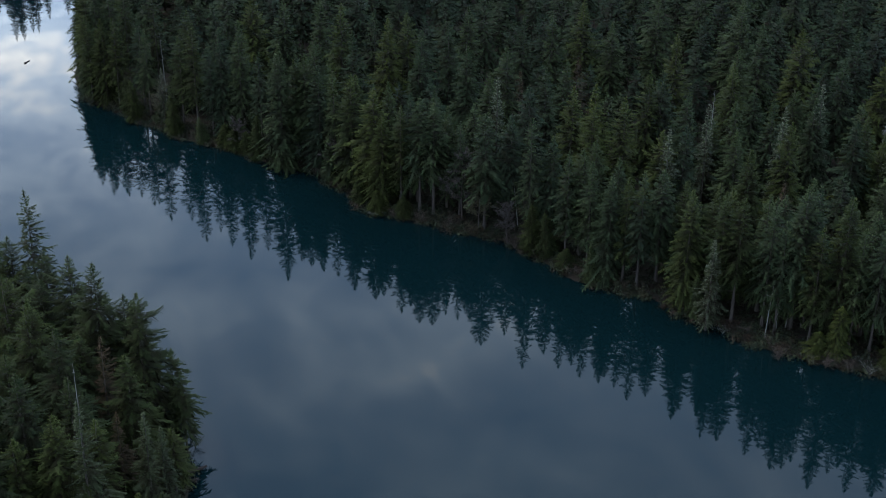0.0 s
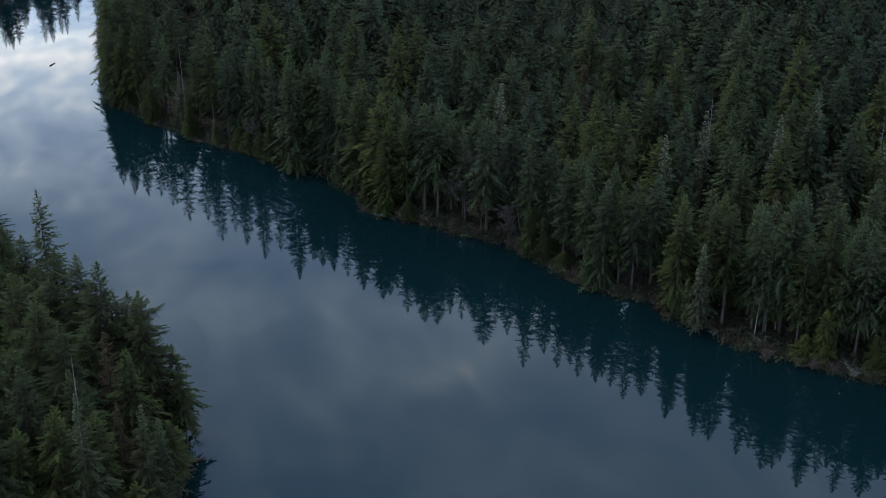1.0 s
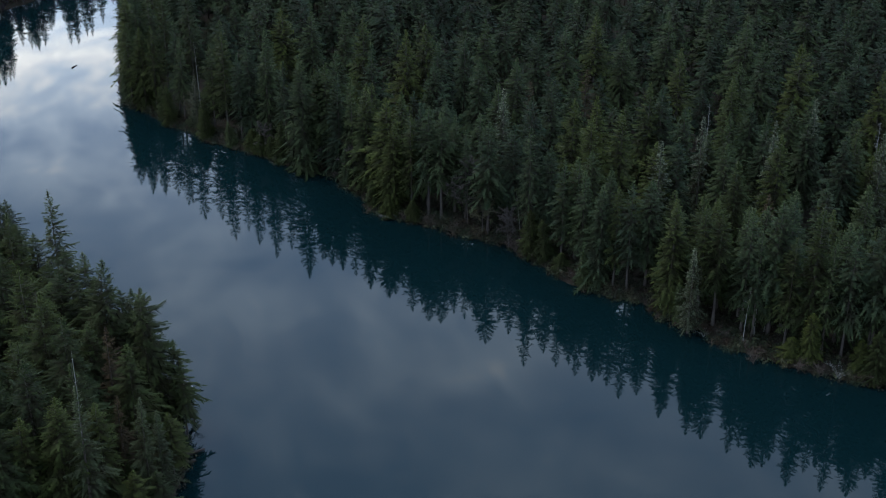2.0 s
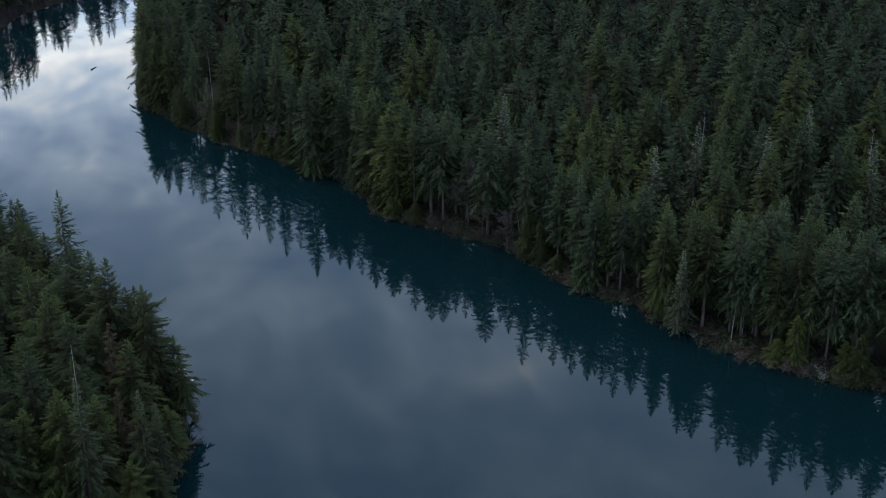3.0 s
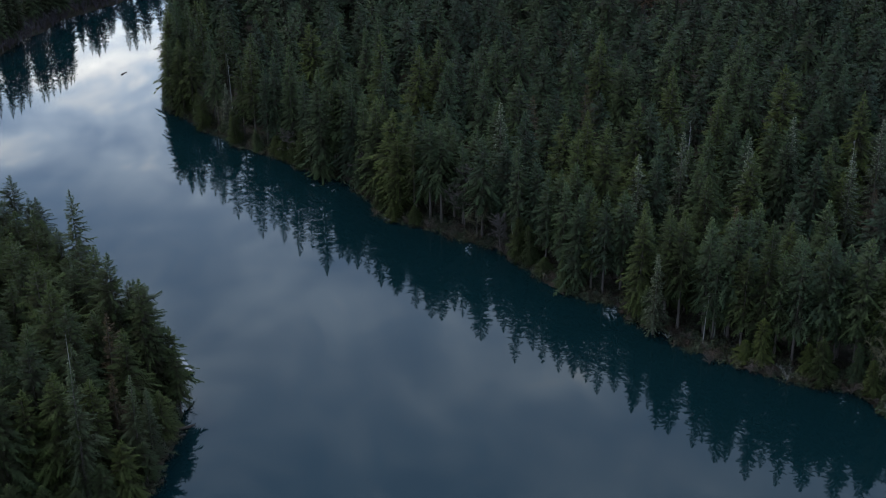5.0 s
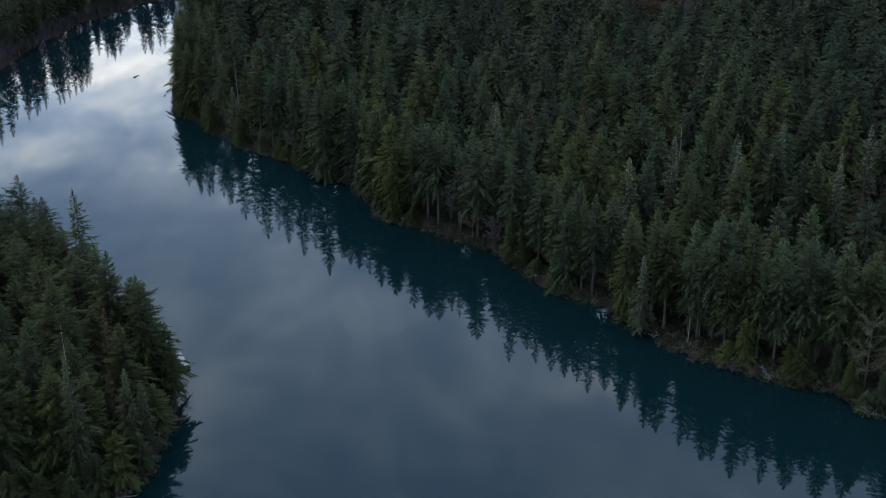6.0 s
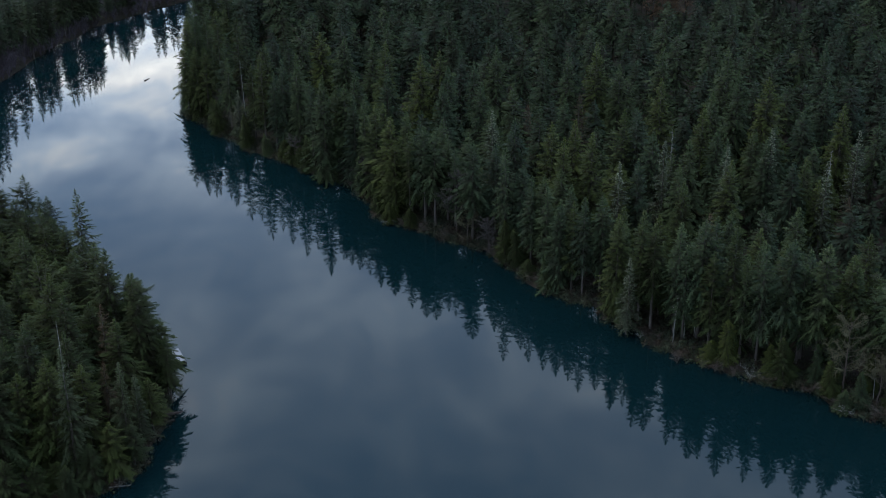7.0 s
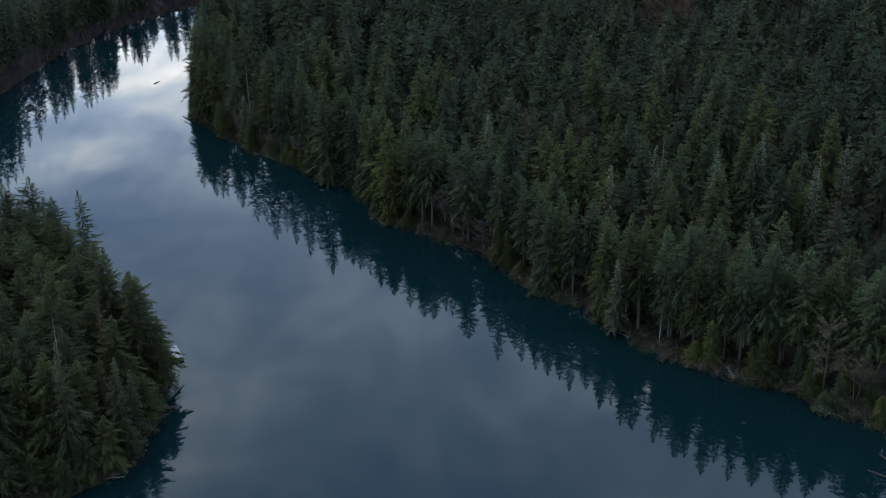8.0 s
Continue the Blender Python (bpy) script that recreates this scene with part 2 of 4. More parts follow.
def joined(pieces):
    vs, ts, n = [], [], 0
    for v, t in pieces:
        vs.append(v)
        ts.append(np.asarray(t) + n)
        n += len(v)
    return np.concatenate(vs), np.concatenate(ts)


UP = np.array([0.0, 0.0, 1.0])


def crown_arrays(rng, h, r, bare, gap, per, sprays, droop=0.5, ragged=0.25, power=2.2, specks=2, fine=1.0, uneven=1.0):
    """The boughs of a conifer of height h: whorls every gap metres, per boughs each, and every bough a flat drooping frond of
    slim branchlets on both sides of its spine. Returns vertices, triangles, how far out from the trunk each vertex lies
    (0 to 1, 2 for pale twig ends) and soft normals."""
    zb = h * bare
    whorls = max(int((h - zb) / gap), 5)
    n = whorls * per
    level = np.repeat(np.arange(whorls), per)
    s = np.clip((level + 0.5 + rng.normal(0, 0.22, n)) / whorls, 0, 0.995)
    z = zb + (h * 0.975 - zb) * s
    az = np.tile(np.arange(per) * 2 * np.pi / per, whorls) + level * 2.1 + rng.normal(0, 0.32, n)
    side = 1 + 0.16 * uneven * np.sin(az + rng.random() * 6.3) + 0.12 * uneven * np.sin(2 * az + s * 9 + rng.random() * 6.3)
    prof = (1 - np.exp(-np.clip(1 - s, 0, 1) * power)) / (1 - np.exp(-power)) * np.minimum(1, 0.55 + s * 3.0)
    year = np.repeat(rng.normal(1, 0.10 * uneven, whorls), per)
    length = r * prof * side * year * rng.uniform(1 - ragged * 1.5, 1 + ragged * 0.7, n) + 0.10
    length *= np.where(rng.random(n) < 0.07 * uneven, 0.5, 1)
    rise = np.tan(np.radians(-14 + 46 * s ** 1.4 + rng.normal(0, 6 * uneven, n)))
    sag = droop * (1 - 0.8 * s) * rng.uniform(0.6, 1.4, n)
    out = np.stack([np.cos(az), np.sin(az), 0 * az], 1)
    lat = np.stack([-np.sin(az), np.cos(az), 0 * az], 1)
    base = np.stack([0 * z, 0 * z, z], 1)
    curl = rng.normal(0, 0.10, n)
    roll = rng.normal(0, 0.30, n)
    count = np.clip(np.round(sprays * length / (0.7 * r)), 4, sprays).astype(int)
    vs, rc, ns = [], [], []

    def spine(k, u):
        return (base[k] + out[k] * (length[k] * u)[:, None] + lat[k] * (length[k] * curl[k] * u * u)[:, None]
                + UP * (length[k] * (rise[k] * u - sag[k] * u * u + 0.24 * sag[k] * u ** 4))[:, None])

    def add(k, a, b, c, ra, rb):
        face = np.cross(b - a, c - a)
        face /= np.linalg.norm(face, axis=1, keepdims=True) + 1e-9
        soft = out[k] * 0.8 + UP * (0.45 + 0.5 * s[k])[:, None]
        flip = (face * soft).sum(1) < 0
        face[flip] *= -1
        a2, b2 = np.where(flip[:, None], b, a), np.where(flip[:, None], a, b)
        normal = soft + face * 0.75
        normal /= np.linalg.norm(normal, axis=1, keepdims=True)
        vs.append(np.stack([a2, b2, c], 1).reshape(-1, 3))
        ns.append(np.repeat(normal, 3, 0))
        rc.append(np.stack([ra, ra, rb], 1).ravel())

    green = np.clip(1.55 - length / 1.9, 0, 1)
    for c in np.unique(count):
        k = np.nonzero(count == c)[0]
        pitch = 0.88 / c
        for j in range(c):
            for flank in (-1, 1):
                u = np.clip(0.12 + pitch * (j + 0.5 + 0.25 * flank) + rng.normal(0, 0.2 * pitch, len(k)), 0.06, 0.99)
                w = (length[k] * (0.31 * (1 - u) ** 0.7 * np.minimum(1, 0.35 + 1.6 * u) + 0.05) + 0.12) * rng.uniform(0.55, 1.25, len(k))
                hang = w * rng.uniform(0.0, 0.75, len(k)) * (0.35 + droop) - flank * roll[k] * w
                wide = np.maximum(0.5 * pitch * length[k], 0.07) * fine * rng.uniform(0.7, 1.3, len(k))
                p = spine(k, u)
                ahead = out[k] * wide[:, None]
                tilt = UP * (rng.normal(0, 0.45, len(k)) * wide)[:, None]
                tip = p + lat[k] * (flank * 0.74 * w)[:, None] + out[k] * (0.67 * w)[:, None] - UP * hang[:, None]
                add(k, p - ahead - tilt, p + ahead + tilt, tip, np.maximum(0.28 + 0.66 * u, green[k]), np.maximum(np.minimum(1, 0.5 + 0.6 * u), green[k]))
    k = np.arange(n)
    w = 0.05 * length + 0.04
    add(k, spine(k, np.full(n, 0.6)) - lat * w[:, None], spine(k, np.full(n, 0.6)) + lat * w[:, None], spine(k, np.full(n, 1.06)), np.maximum(0.75, green), np.ones(n))
    # pale twig ends, lichened or fresh
    for _ in range(specks):
        q = spine(k, rng.uniform(0.5, 1.04, n)) + lat * (rng.normal(0, 0.13, n) * length)[:, None] + UP * rng.uniform(0.0, 0.08, n)[:, None]
        size = rng.uniform(0.08, 0.17, n)
        turn = rng.normal(0, 0.8, n)
        ahead = out * np.cos(turn)[:, None] + lat * np.sin(turn)[:, None] + UP * rng.normal(0.1, 0.3, n)[:, None]
        across = (lat * np.cos(turn)[:, None] - out * np.sin(turn)[:, None]) * (0.4 * size)[:, None]
        add(k, q - across, q + across, q + ahead * (2.2 * size)[:, None], np.full(n, 1.4), np.full(n, 2.0))
    # the leader
    k = np.zeros(3, int)
    a = np.array([0.0, 2.1, 4.2])
    ring = np.stack([np.cos(a), np.sin(a), 0 * a], 1)
    add(k, UP * h * 0.93 + ring * 0.13, UP * h * 0.93 - ring * 0.08, UP * h * 1.0 + 0 * ring, np.ones(3), np.ones(3))
    v = np.concatenate(vs)
    return v, np.arange(len(v)).reshape(-1, 3), np.clip(np.concatenate(rc), 0, 2), np.concatenate(ns)


def trunk_arrays(rng, h, girth, bend=0.25, sides=7, stubs=0, bare=0.3):
    zs = np.linspace(-0.6, h * 0.985, 9)
    wob = rng.normal(0, bend * 0.3, (9, 2)).cumsum(0) * (zs / h)[:, None]
    wob[0] = wob[1] = 0
    pts = np.column_stack([wob, zs])
    rad = girth * (1 - np.clip(zs / h, 0, 1)) ** 1.15 + 0.012
    rad[0] *= 1.35
    pieces = [tube(pts, rad, sides)]
    for _ in range(stubs):
        z = h * rng.uniform(0.08, bare + 0.15)
        a, l = rng.random() * 6.283, rng.uniform(0.6, 2.2)
        p = np.array([np.interp(z, zs, pts[:, 0]), np.interp(z, zs, pts[:, 1]), z])
        d = np.array([np.cos(a), np.sin(a), rng.uniform(-0.35, 0.15)])
        pieces.append(tube([p, p + d * l * 0.5, p + d * l + [0, 0, -0.1 * l]], [0.05, 0.035, 0.012], 3))
    return joined(pieces)


# ---- the land ----
EAST = [(-88, 371.5), (-79, 363.5), (-63.4, 345.6), (-46, 330), (-36.6, 321.7), (-23.9, 313), (-20, 305), (-15.5, 294), (-12.9, 289.6), (-6.4, 286.8), (4, 279.6),
        (12, 273.5), (17, 268.2), (24.8, 254.4), (33.5, 247.9), (44.1, 236.9), (51.8, 225), (63.9, 216.6), (69.9, 213.8), (81.7, 208.6), (86.3, 201), (97, 195),
        (130, 176), (220, 120), (500, -80), (4000, -900), (4000, 4000), (400, 4000), (180, 900), (20, 640), (-62, 610), (-88, 550), (-100, 490), (-99, 450), (-97, 420), (-93, 390)]
WEST = [(-600, -60), (-180, 92), (-110, 128), (-75, 152), (-58, 163), (-54, 167), (-49, 170.5), (-46, 184), (-46.5, 196), (-48, 203), (-53.5, 212), (-62, 229), (-74, 245),
        (-90, 262), (-118, 272), (-160, 262), (-260, 205), (-600, 120), (-4000, 80), (-4000, -400)]
NORTH = [(-4000, 200), (-600, 215), (-300, 268), (-205, 312), (-164, 352), (-162, 385), (-161, 410), (-158.2, 429), (-155.5, 452), (-150, 475), (-145, 486), (-133.5, 507), (-122, 522),
         (-110, 545), (-66, 630), (60, 900), (280, 4000), (-4000, 4000)]


def inland(poly, x, y):
    """Signed distance to a shoreline: positive on land."""
    p = np.asarray(poly, float)
    q = np.roll(p, -1, 0)
    best, odd = np.full(np.shape(x), 1e9), np.zeros(np.shape(x), bool)
    for (ax, ay), (bx, by) in zip(p, q):
        dx, dy = bx - ax, by - ay
        u = np.clip(((x - ax) * dx + (y - ay) * dy) / (dx * dx + dy * dy), 0, 1)
        best = np.minimum(best, np.hypot(x - ax - u * dx, y - ay - u * dy))
        cross = (ay > y) != (by > y)
        xi = ax + (y - ay) / (dy if abs(dy) > 1e-9 else 1e-9) * dx
        odd ^= cross & (x < xi)
    return np.where(odd, best, -best)


def wobble(x, y):
    return (0.9 * np.sin(x * 0.31 + 1.3 * np.sin(y * 0.17)) + 0.7 * np.sin(y * 0.43 + 1.1 * np.sin(x * 0.23)) + 0.45 * np.sin(x * 0.9 + y * 0.7)) * 0.7


def shore(x, y):
    x, y = np.asarray(x, float), np.asarray(y, float)
    return np.maximum(np.maximum(inland(EAST, x, y), inland(WEST, x, y)), inland(NORTH, x, y)) + wobble(x, y)


def ground_height(x, y):
    d = shore(x, y)
    swell = 0.7 * np.sin(x * 0.045 + 1) * np.sin(y * 0.052) + 0.35 * np.sin(x * 0.19 + y * 0.11)
    rise = 7 * np.clip((y - 265) / 70, 0, 1) * np.clip((x - 40) / 45, 0, 1)
    land = rise + 0.1 + 1.5 * (1 - np.exp(-np.maximum(d, 0) / 3.0)) + swell * np.clip(d / 15, 0, 1)
    return np.where(d > 0, land, -5 * (1 - np.exp(np.minimum(d, 0) / 5)) + 0.1)


def build_ground():
    xs = np.concatenate([[-4500, -2500, -1200, -700], np.arange(-450, -130, 8), np.arange(-130, 130, 2.0), np.arange(130, 420, 8), [500, 800, 1500, 2500, 4500]])
    ys = np.concatenate([[-4500, -2500, -1000, -300, 0], np.arange(60, 150, 8), np.arange(150, 400, 2.0), np.arange(400, 700, 6), [760, 900, 1200, 1800, 2800, 4500]])
    gx, gy = np.meshgrid(xs, ys)
    z = ground_height(gx, gy)
    w, hgt = len(xs), len(ys)
    i = (np.arange(hgt - 1)[:, None] * w + np.arange(w - 1)[None]).ravel()
    tris = np.concatenate([np.stack([i, i + 1, i + w + 1], 1), np.stack([i, i + w + 1, i + w], 1)])
    me = mesh_arrays("ground", np.column_stack([gx.ravel(), gy.ravel(), z.ravel()]), tris, SOIL)
    me.polygons.foreach_set("use_smooth", np.ones(len(tris), bool))
    tagged(new("ground", me), "brown forest soil sloping into the lake", "ground", kind="structure")
    me = mesh_of("water", [(-4500, -4500, 0), (4500, -4500, 0), (4500, 4500, 0), (-4500, 4500, 0)], [(0, 1, 2, 3)], WATER)
    tagged(new("water", me), "still dark teal lake mirroring trees and clouds", "water", kind="structure")


build_ground()


# ---- conifers ----
def conifer(name, rng, h, r, bare, gap, per, sprays, mat, girth, droop=0.5, stubs=6, ragged=0.25, power=2.2, specks=4, fine=1.0, uneven=1.0):
    """One conifer kind at the origin: an Empty with a trunk and a crown."""
    root = new(name)
    v, t = trunk_arrays(rng, h, girth, stubs=stubs, bare=bare)
    part("trunk", mesh_arrays("trunk", v, t, BARK), root)
    v, t, rc, soft = crown_arrays(rng, h, r, bare, gap, per, sprays, droop, ragged, power, specks, fine, uneven)
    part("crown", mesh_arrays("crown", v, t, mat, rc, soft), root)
    return root


used, placed = set(), []


def put(kind, x, y, z, height, turn, lean=(0.0, 0.0)):
    """Stand a 30 m kind, or a copy of it, at a place and at its own height."""
    s = height / 30.0
    m = pose(x, y, z, lean[0], lean[1], 0) @ pose(0, 0, 0, 0, 0, turn)
    ob = kind if kind not in used else copy_thing(kind, m)
    used.add(kind)
    wide = max(s, 0.3) ** 0.7
    ob.matrix_basis = m @ Matrix.Diagonal((wide, wide, s, 1))
    placed.append((x, y))
    return ob


rng = np.random.default_rng(7)
FIRS = [conifer("fir_tree", rng, 30, rng.uniform(5.2, 6.4), rng.uniform(0.10, 0.28), 0.52, 8, 13, (NEEDLES, NEEDLES, CEDAR)[k % 3], 0.36, rng.uniform(0.3, 0.6), power=rng.uniform(0.9, 1.9), specks=1) for k in range(12)]
LOW = [conifer("fir_tree", rng, 30, rng.uniform(4.6, 5.5), rng.uniform(0.012, 0.08), 0.50, 9, 16, (NEEDLES, MOSSY, CEDAR, MOSSY, NEEDLES)[k], 0.36, rng.uniform(0.35, 0.65), stubs=2, ragged=0.34, power=rng.uniform(1.5, 2.5), specks=2, fine=0.85) for k in range(5)]
SLIM = [conifer("fir_tree", rng, 30, rng.uniform(3.2, 4.0), rng.uniform(0.10, 0.3), 0.58, 7, 11, (MOSSY, NEEDLES)[k % 2], 0.30, rng.uniform(0.35, 0.65), stubs=16, ragged=0.4, power=rng.uniform(1.5, 2.5), specks=2, fine=0.85) for k in range(4)]
GREY = [conifer("fir_tree", rng, 30, rng.uniform(3.4, 4.2), 0.12, 0.62, 6, 9, LICHEN, 0.34, 0.5, ragged=0.35, power=1.2, specks=6, fine=0.75) for k in range(2)]
OPEN = [conifer("fir_tree", rng, 30, rng.uniform(3.9, 4.8), rng.uniform(0.30, 0.42), 0.52, 8, 13, (NEEDLES, MOSSY, NEEDLES)[k], 0.36, 0.5, stubs=26, ragged=0.35, power=rng.uniform(1.6, 2.4), specks=2, fine=0.85) for k in range(3)]
BROWN = [conifer("fir_tree", rng, 30, 4.0, 0.12, 0.7, 6, 8, DRY, 0.34, 0.5, ragged=0.35, fine=0.7)]
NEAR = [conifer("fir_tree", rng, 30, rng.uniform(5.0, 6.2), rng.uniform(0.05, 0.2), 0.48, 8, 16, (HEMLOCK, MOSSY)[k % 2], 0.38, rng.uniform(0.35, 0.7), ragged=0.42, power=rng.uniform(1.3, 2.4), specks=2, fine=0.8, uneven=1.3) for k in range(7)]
NEAR_BROWN = [conifer("fir_tree", rng, 30, 3.8, 0.1, 0.6, 6, 12, DRY, 0.36, 0.5, ragged=0.5, power=1.3, fine=0.6, uneven=1.5)]
NEAR_GREY = [conifer("fir_tree", rng, 30, 4.0, 0.06, 0.5, 7, 13, GREYGREEN, 0.36, 0.6, ragged=0.45, power=1.2, specks=3, fine=0.7, uneven=1.3)]
SHADED = [conifer("fir_tree", rng, 30, rng.uniform(4.9, 5.9), rng.uniform(0.08, 0.25), 0.52, 8, 15, (NEEDLES, MOSSY)[k % 2], 0.36, 0.5, power=rng.uniform(1.0, 1.8), fine=0.9) for k in range(4)]
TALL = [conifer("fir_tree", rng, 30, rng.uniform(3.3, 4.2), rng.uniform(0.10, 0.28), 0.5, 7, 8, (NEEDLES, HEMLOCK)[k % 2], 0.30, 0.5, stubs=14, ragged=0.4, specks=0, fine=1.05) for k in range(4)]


def fir(kinds, x, y, top, label, group, lean=(0.0, 0.0)):
    z = float(ground_height(x, y)) - 0.15
    ob = put(kinds[int(rng.integers(len(kinds)))], x, y, z, top - z, rng.random() * 360, lean)
    return tagged(ob, label, "fir tree", group)


# tops of the trees that stand out: place and height of the top over the lake
WATERSIDE = [(-84.5, 382.4, 33.0), (-80.8, 383.3, 33.0), (-76.0, 378.0, 32.0), (-66.7, 366.2, 34.9), (-70.5, 362.0, 28.0), (-81.1, 367.8, 25.0), (-55.1, 342.6, 30.6),
             (-48.2, 338.6, 30.2), (-43.3, 335.5, 32.9), (-33.5, 319.5, 31.5), (-24.5, 315.7, 27.3), (-17.2, 306.0, 28.0), (-11.0, 292.5, 22.5), (-3.0, 288.6, 28.0),
             (-0.2, 286.5, 27.5), (9.9, 277.5, 28.3), (18.1, 269.3, 30.0), (24.5, 261.6, 25.6), (31.1, 252.0, 23.8), (36.4, 248.4, 26.0), (43.4, 240.0, 25.6), (48.2, 235.3, 27.0),
             (50.8, 233.0, 26.6), (60.3, 227.8, 30.3), (62.8, 228.3, 30.7), (65.9, 222.2, 31.2), (71.3, 217.9, 29.4), (-15.9, 312.3, 26.0), (-85.5, 374.0, 22.0), (-87.4, 385.0, 29.0),
             (76.6, 217.6, 30.5), (82.8, 214.5, 31.0), (91.9, 220.0, 30.9), (87.4, 213.0, 29.5), (95.5, 206.5, 31.0)]
BETWEEN = [(55.6, 229.8, 28.0), (5.2, 283.0, 24.5), (-7.0, 290.0, 26.0), (28.0, 256.5, 25.0), (34.0, 250.5, 24.0), (48.3, 236.5, 25.0), (57.0, 227.0, 24.5),
           (62.0, 222.8, 25.0), (68.2, 219.8, 26.0), (-68.5, 356.5, 25.0), (-59.0, 346.5, 26.0), (-51.0, 338.8, 26.0), (-38.5, 328.5, 27.0), (-30.0, 321.5, 27.0), (-21.0, 312.0, 27.0),
           (76.0, 217.5, 27.0), (82.5, 214.5, 26.5), (-77.5, 364.8, 26.0), (-85.5, 371.0, 25.0)]
SECOND = [(56.5, 235.5, 26.0), (8.5, 287.0, 27.0), (3.0, 288.5, 26.0), (15.5, 279.5, 27.0), (22.5, 268.5, 26.0), (27.5, 262.5, 25.5), (40.5, 249.5, 26.0), (49.0, 241.5, 26.0), (76.0, 221.5, 27.5), (80.5, 219.0, 27.5), (88.5, 212.5, 27.0),
          (71.8, 223.5, 27.5), (60.5, 229.0, 26.0), (-4.5, 295.0, 27.0), (-12.5, 299.0, 27.0), (-27.5, 321.0, 28.5), (33.5, 257.0, 25.5)]
EDGE = [(-89.6, 392.5, 29.0), (-91.6, 403.5, 30.0), (-88.0, 462.0, 32.0), (-84.0, 471.0, 32.0), (-78.0, 481.0, 33.0), (-71.0, 492.0, 33.0), (-92.2, 412.0, 30.0), (-94.0, 424.0, 30.5), (-95.6, 437.0, 30.5), (-96.2, 450.0, 30.5), (79.5, 217.5, 25.0), (86.0, 213.5, 24.0), (92.5, 211.0, 24.0),
        (99.0, 204.0, 29.5), (104.5, 200.0, 30.0), (111.0, 197.0, 30.0), (117.0, 192.0, 30.0), (96.0, 213.0, 27.0)]
FRONT = [(82.6, 225.7, 21.8), (77.4, 229.2, 16.4), (74.0, 238.4, 23.4), (53.0, 238.8, 19.5), (62.0, 241.6, 23.0), (52.6, 244.4, 23.6), (82.9, 244.6, 25.9),
         (45.2, 244.6, 21.3), (68.6, 245.4, 24.7), (45.1, 249.2, 23.4), (58.8, 254.0, 27.7), (58.8, 263.2, 28.1), (70.9, 265.1, 29.0),
         (49.5, 267.2, 28.1), (92.1, 267.6, 23.1), (86.0, 267.9, 28.3), (45.3, 268.9, 26.5), (31.4, 269.2, 24.5), (89.3, 270.9, 27.7), (62.2, 275.7, 30.2),
         (32.2, 276.6, 30.0), (39.1, 277.5, 31.0), (71.8, 279.0, 29.2), (81.7, 280.4, 28.5), (54.3, 283.1, 29.3), (29.3, 283.3, 31.5)]
MIDDLE = [(20.1, 285.8, 31.3), (79.5, 287.1, 28.7), (84.8, 288.1, 29.6), (35.3, 288.8, 30.2), (70.9, 289.1, 28.1), (47.7, 291.1, 32.4), (50.8, 291.8, 32.1),
          (-3.1, 292.8, 25.5), (102.2, 292.9, 33.8), (92.9, 294.1, 33.1), (-6.8, 294.3, 23.6), (67.8, 295.1, 32.3), (1.1, 298.7, 26.4), (84.3, 299.4, 38.6),
          (26.4, 300.3, 30.3), (70.8, 301.3, 34.0), (14.0, 301.7, 29.3), (-8.9, 303.8, 26.7), (100.3, 304.7, 37.1), (77.9, 307.5, 37.7), (58.2, 308.3, 35.3),
          (33.3, 310.8, 28.7), (19.4, 313.5, 31.7), (10.6, 316.7, 30.9), (76.6, 318.7, 40.7), (102.3, 320.2, 41.6), (-0.4, 322.1, 28.4), (-29.4, 323.0, 27.4)]
BACK = [(-24.9, 324.1, 30.7), (-15.9, 324.7, 32.8), (0.8, 327.1, 32.0), (-7.1, 331.6, 33.9), (7.9, 333.6, 31.7), (49.1, 334.1, 31.1),
        (61.1, 336.2, 36.6), (-2.0, 337.0, 33.7), (34.5, 337.6, 33.3), (42.8, 339.7, 35.7), (-18.1, 342.2, 34.9), (28.3, 342.4, 30.4), (14.0, 343.6, 33.2),
        (-23.5, 354.2, 33.1), (-32.5, 359.6, 31.4), (-57.7, 360.6, 28.8), (-50.5, 362.8, 29.9), (-41.2, 367.2, 30.2)]
EASTERN = "firs of the east bank"
for x, y, top in BETWEEN:
    fir(SLIM, x, y, top, "slim dark green fir with a bare lower trunk by the lake", EASTERN)
for x, y, top in WATERSIDE + EDGE:
    if -4 < x < 16 or 49 < x < 61 or x > 74:
        fir(OPEN, x, y, top, "dark green fir with a bare lower trunk by the lake", EASTERN)
    else:
        fir(LOW + SLIM[:2], x, y, top, "dark green fir with boughs down to the lake", EASTERN)
for x, y, top in SECOND + FRONT + MIDDLE + BACK:
    fir(SHADED if x > 45 and y < 262 else FIRS, x, y, top, "tall dark green fir in the dense lakeside forest", EASTERN)
for x, y, top in ((27.6, 261.8, 19.6), (45.5, 231.5, 19.0), (-64, 348.5, 17), (56.3, 274.4, 30.0), (82.5, 279.7, 32.0), (93.0, 265.3, 29.0), (70.3, 268.3, 31.0), (102.8, 277.7, 32.0), (14.4, 292.3, 31.0), (44.8, 263.1, 29.0)):
    fir(GREY, x, y, top, "slender fir grey with lichen beside the lake", EASTERN)
for x, y, top in ((96.5, 276.2, 21.5), (58.5, 277.8, 25.5), (57.0, 229.5, 12.5)):
    fir(FIRS, x, y, top, "dark green fir in the dense lakeside forest", EASTERN)
for x, y, top in ((64.5, 249.5, 22.0), (98.0, 262.0, 21.0), (37.5, 318.0, 27.0), (23.5, 318.0, 24.0)):
    fir(BROWN, x, y, top, "dying fir with browned needles among green firs", EASTERN)

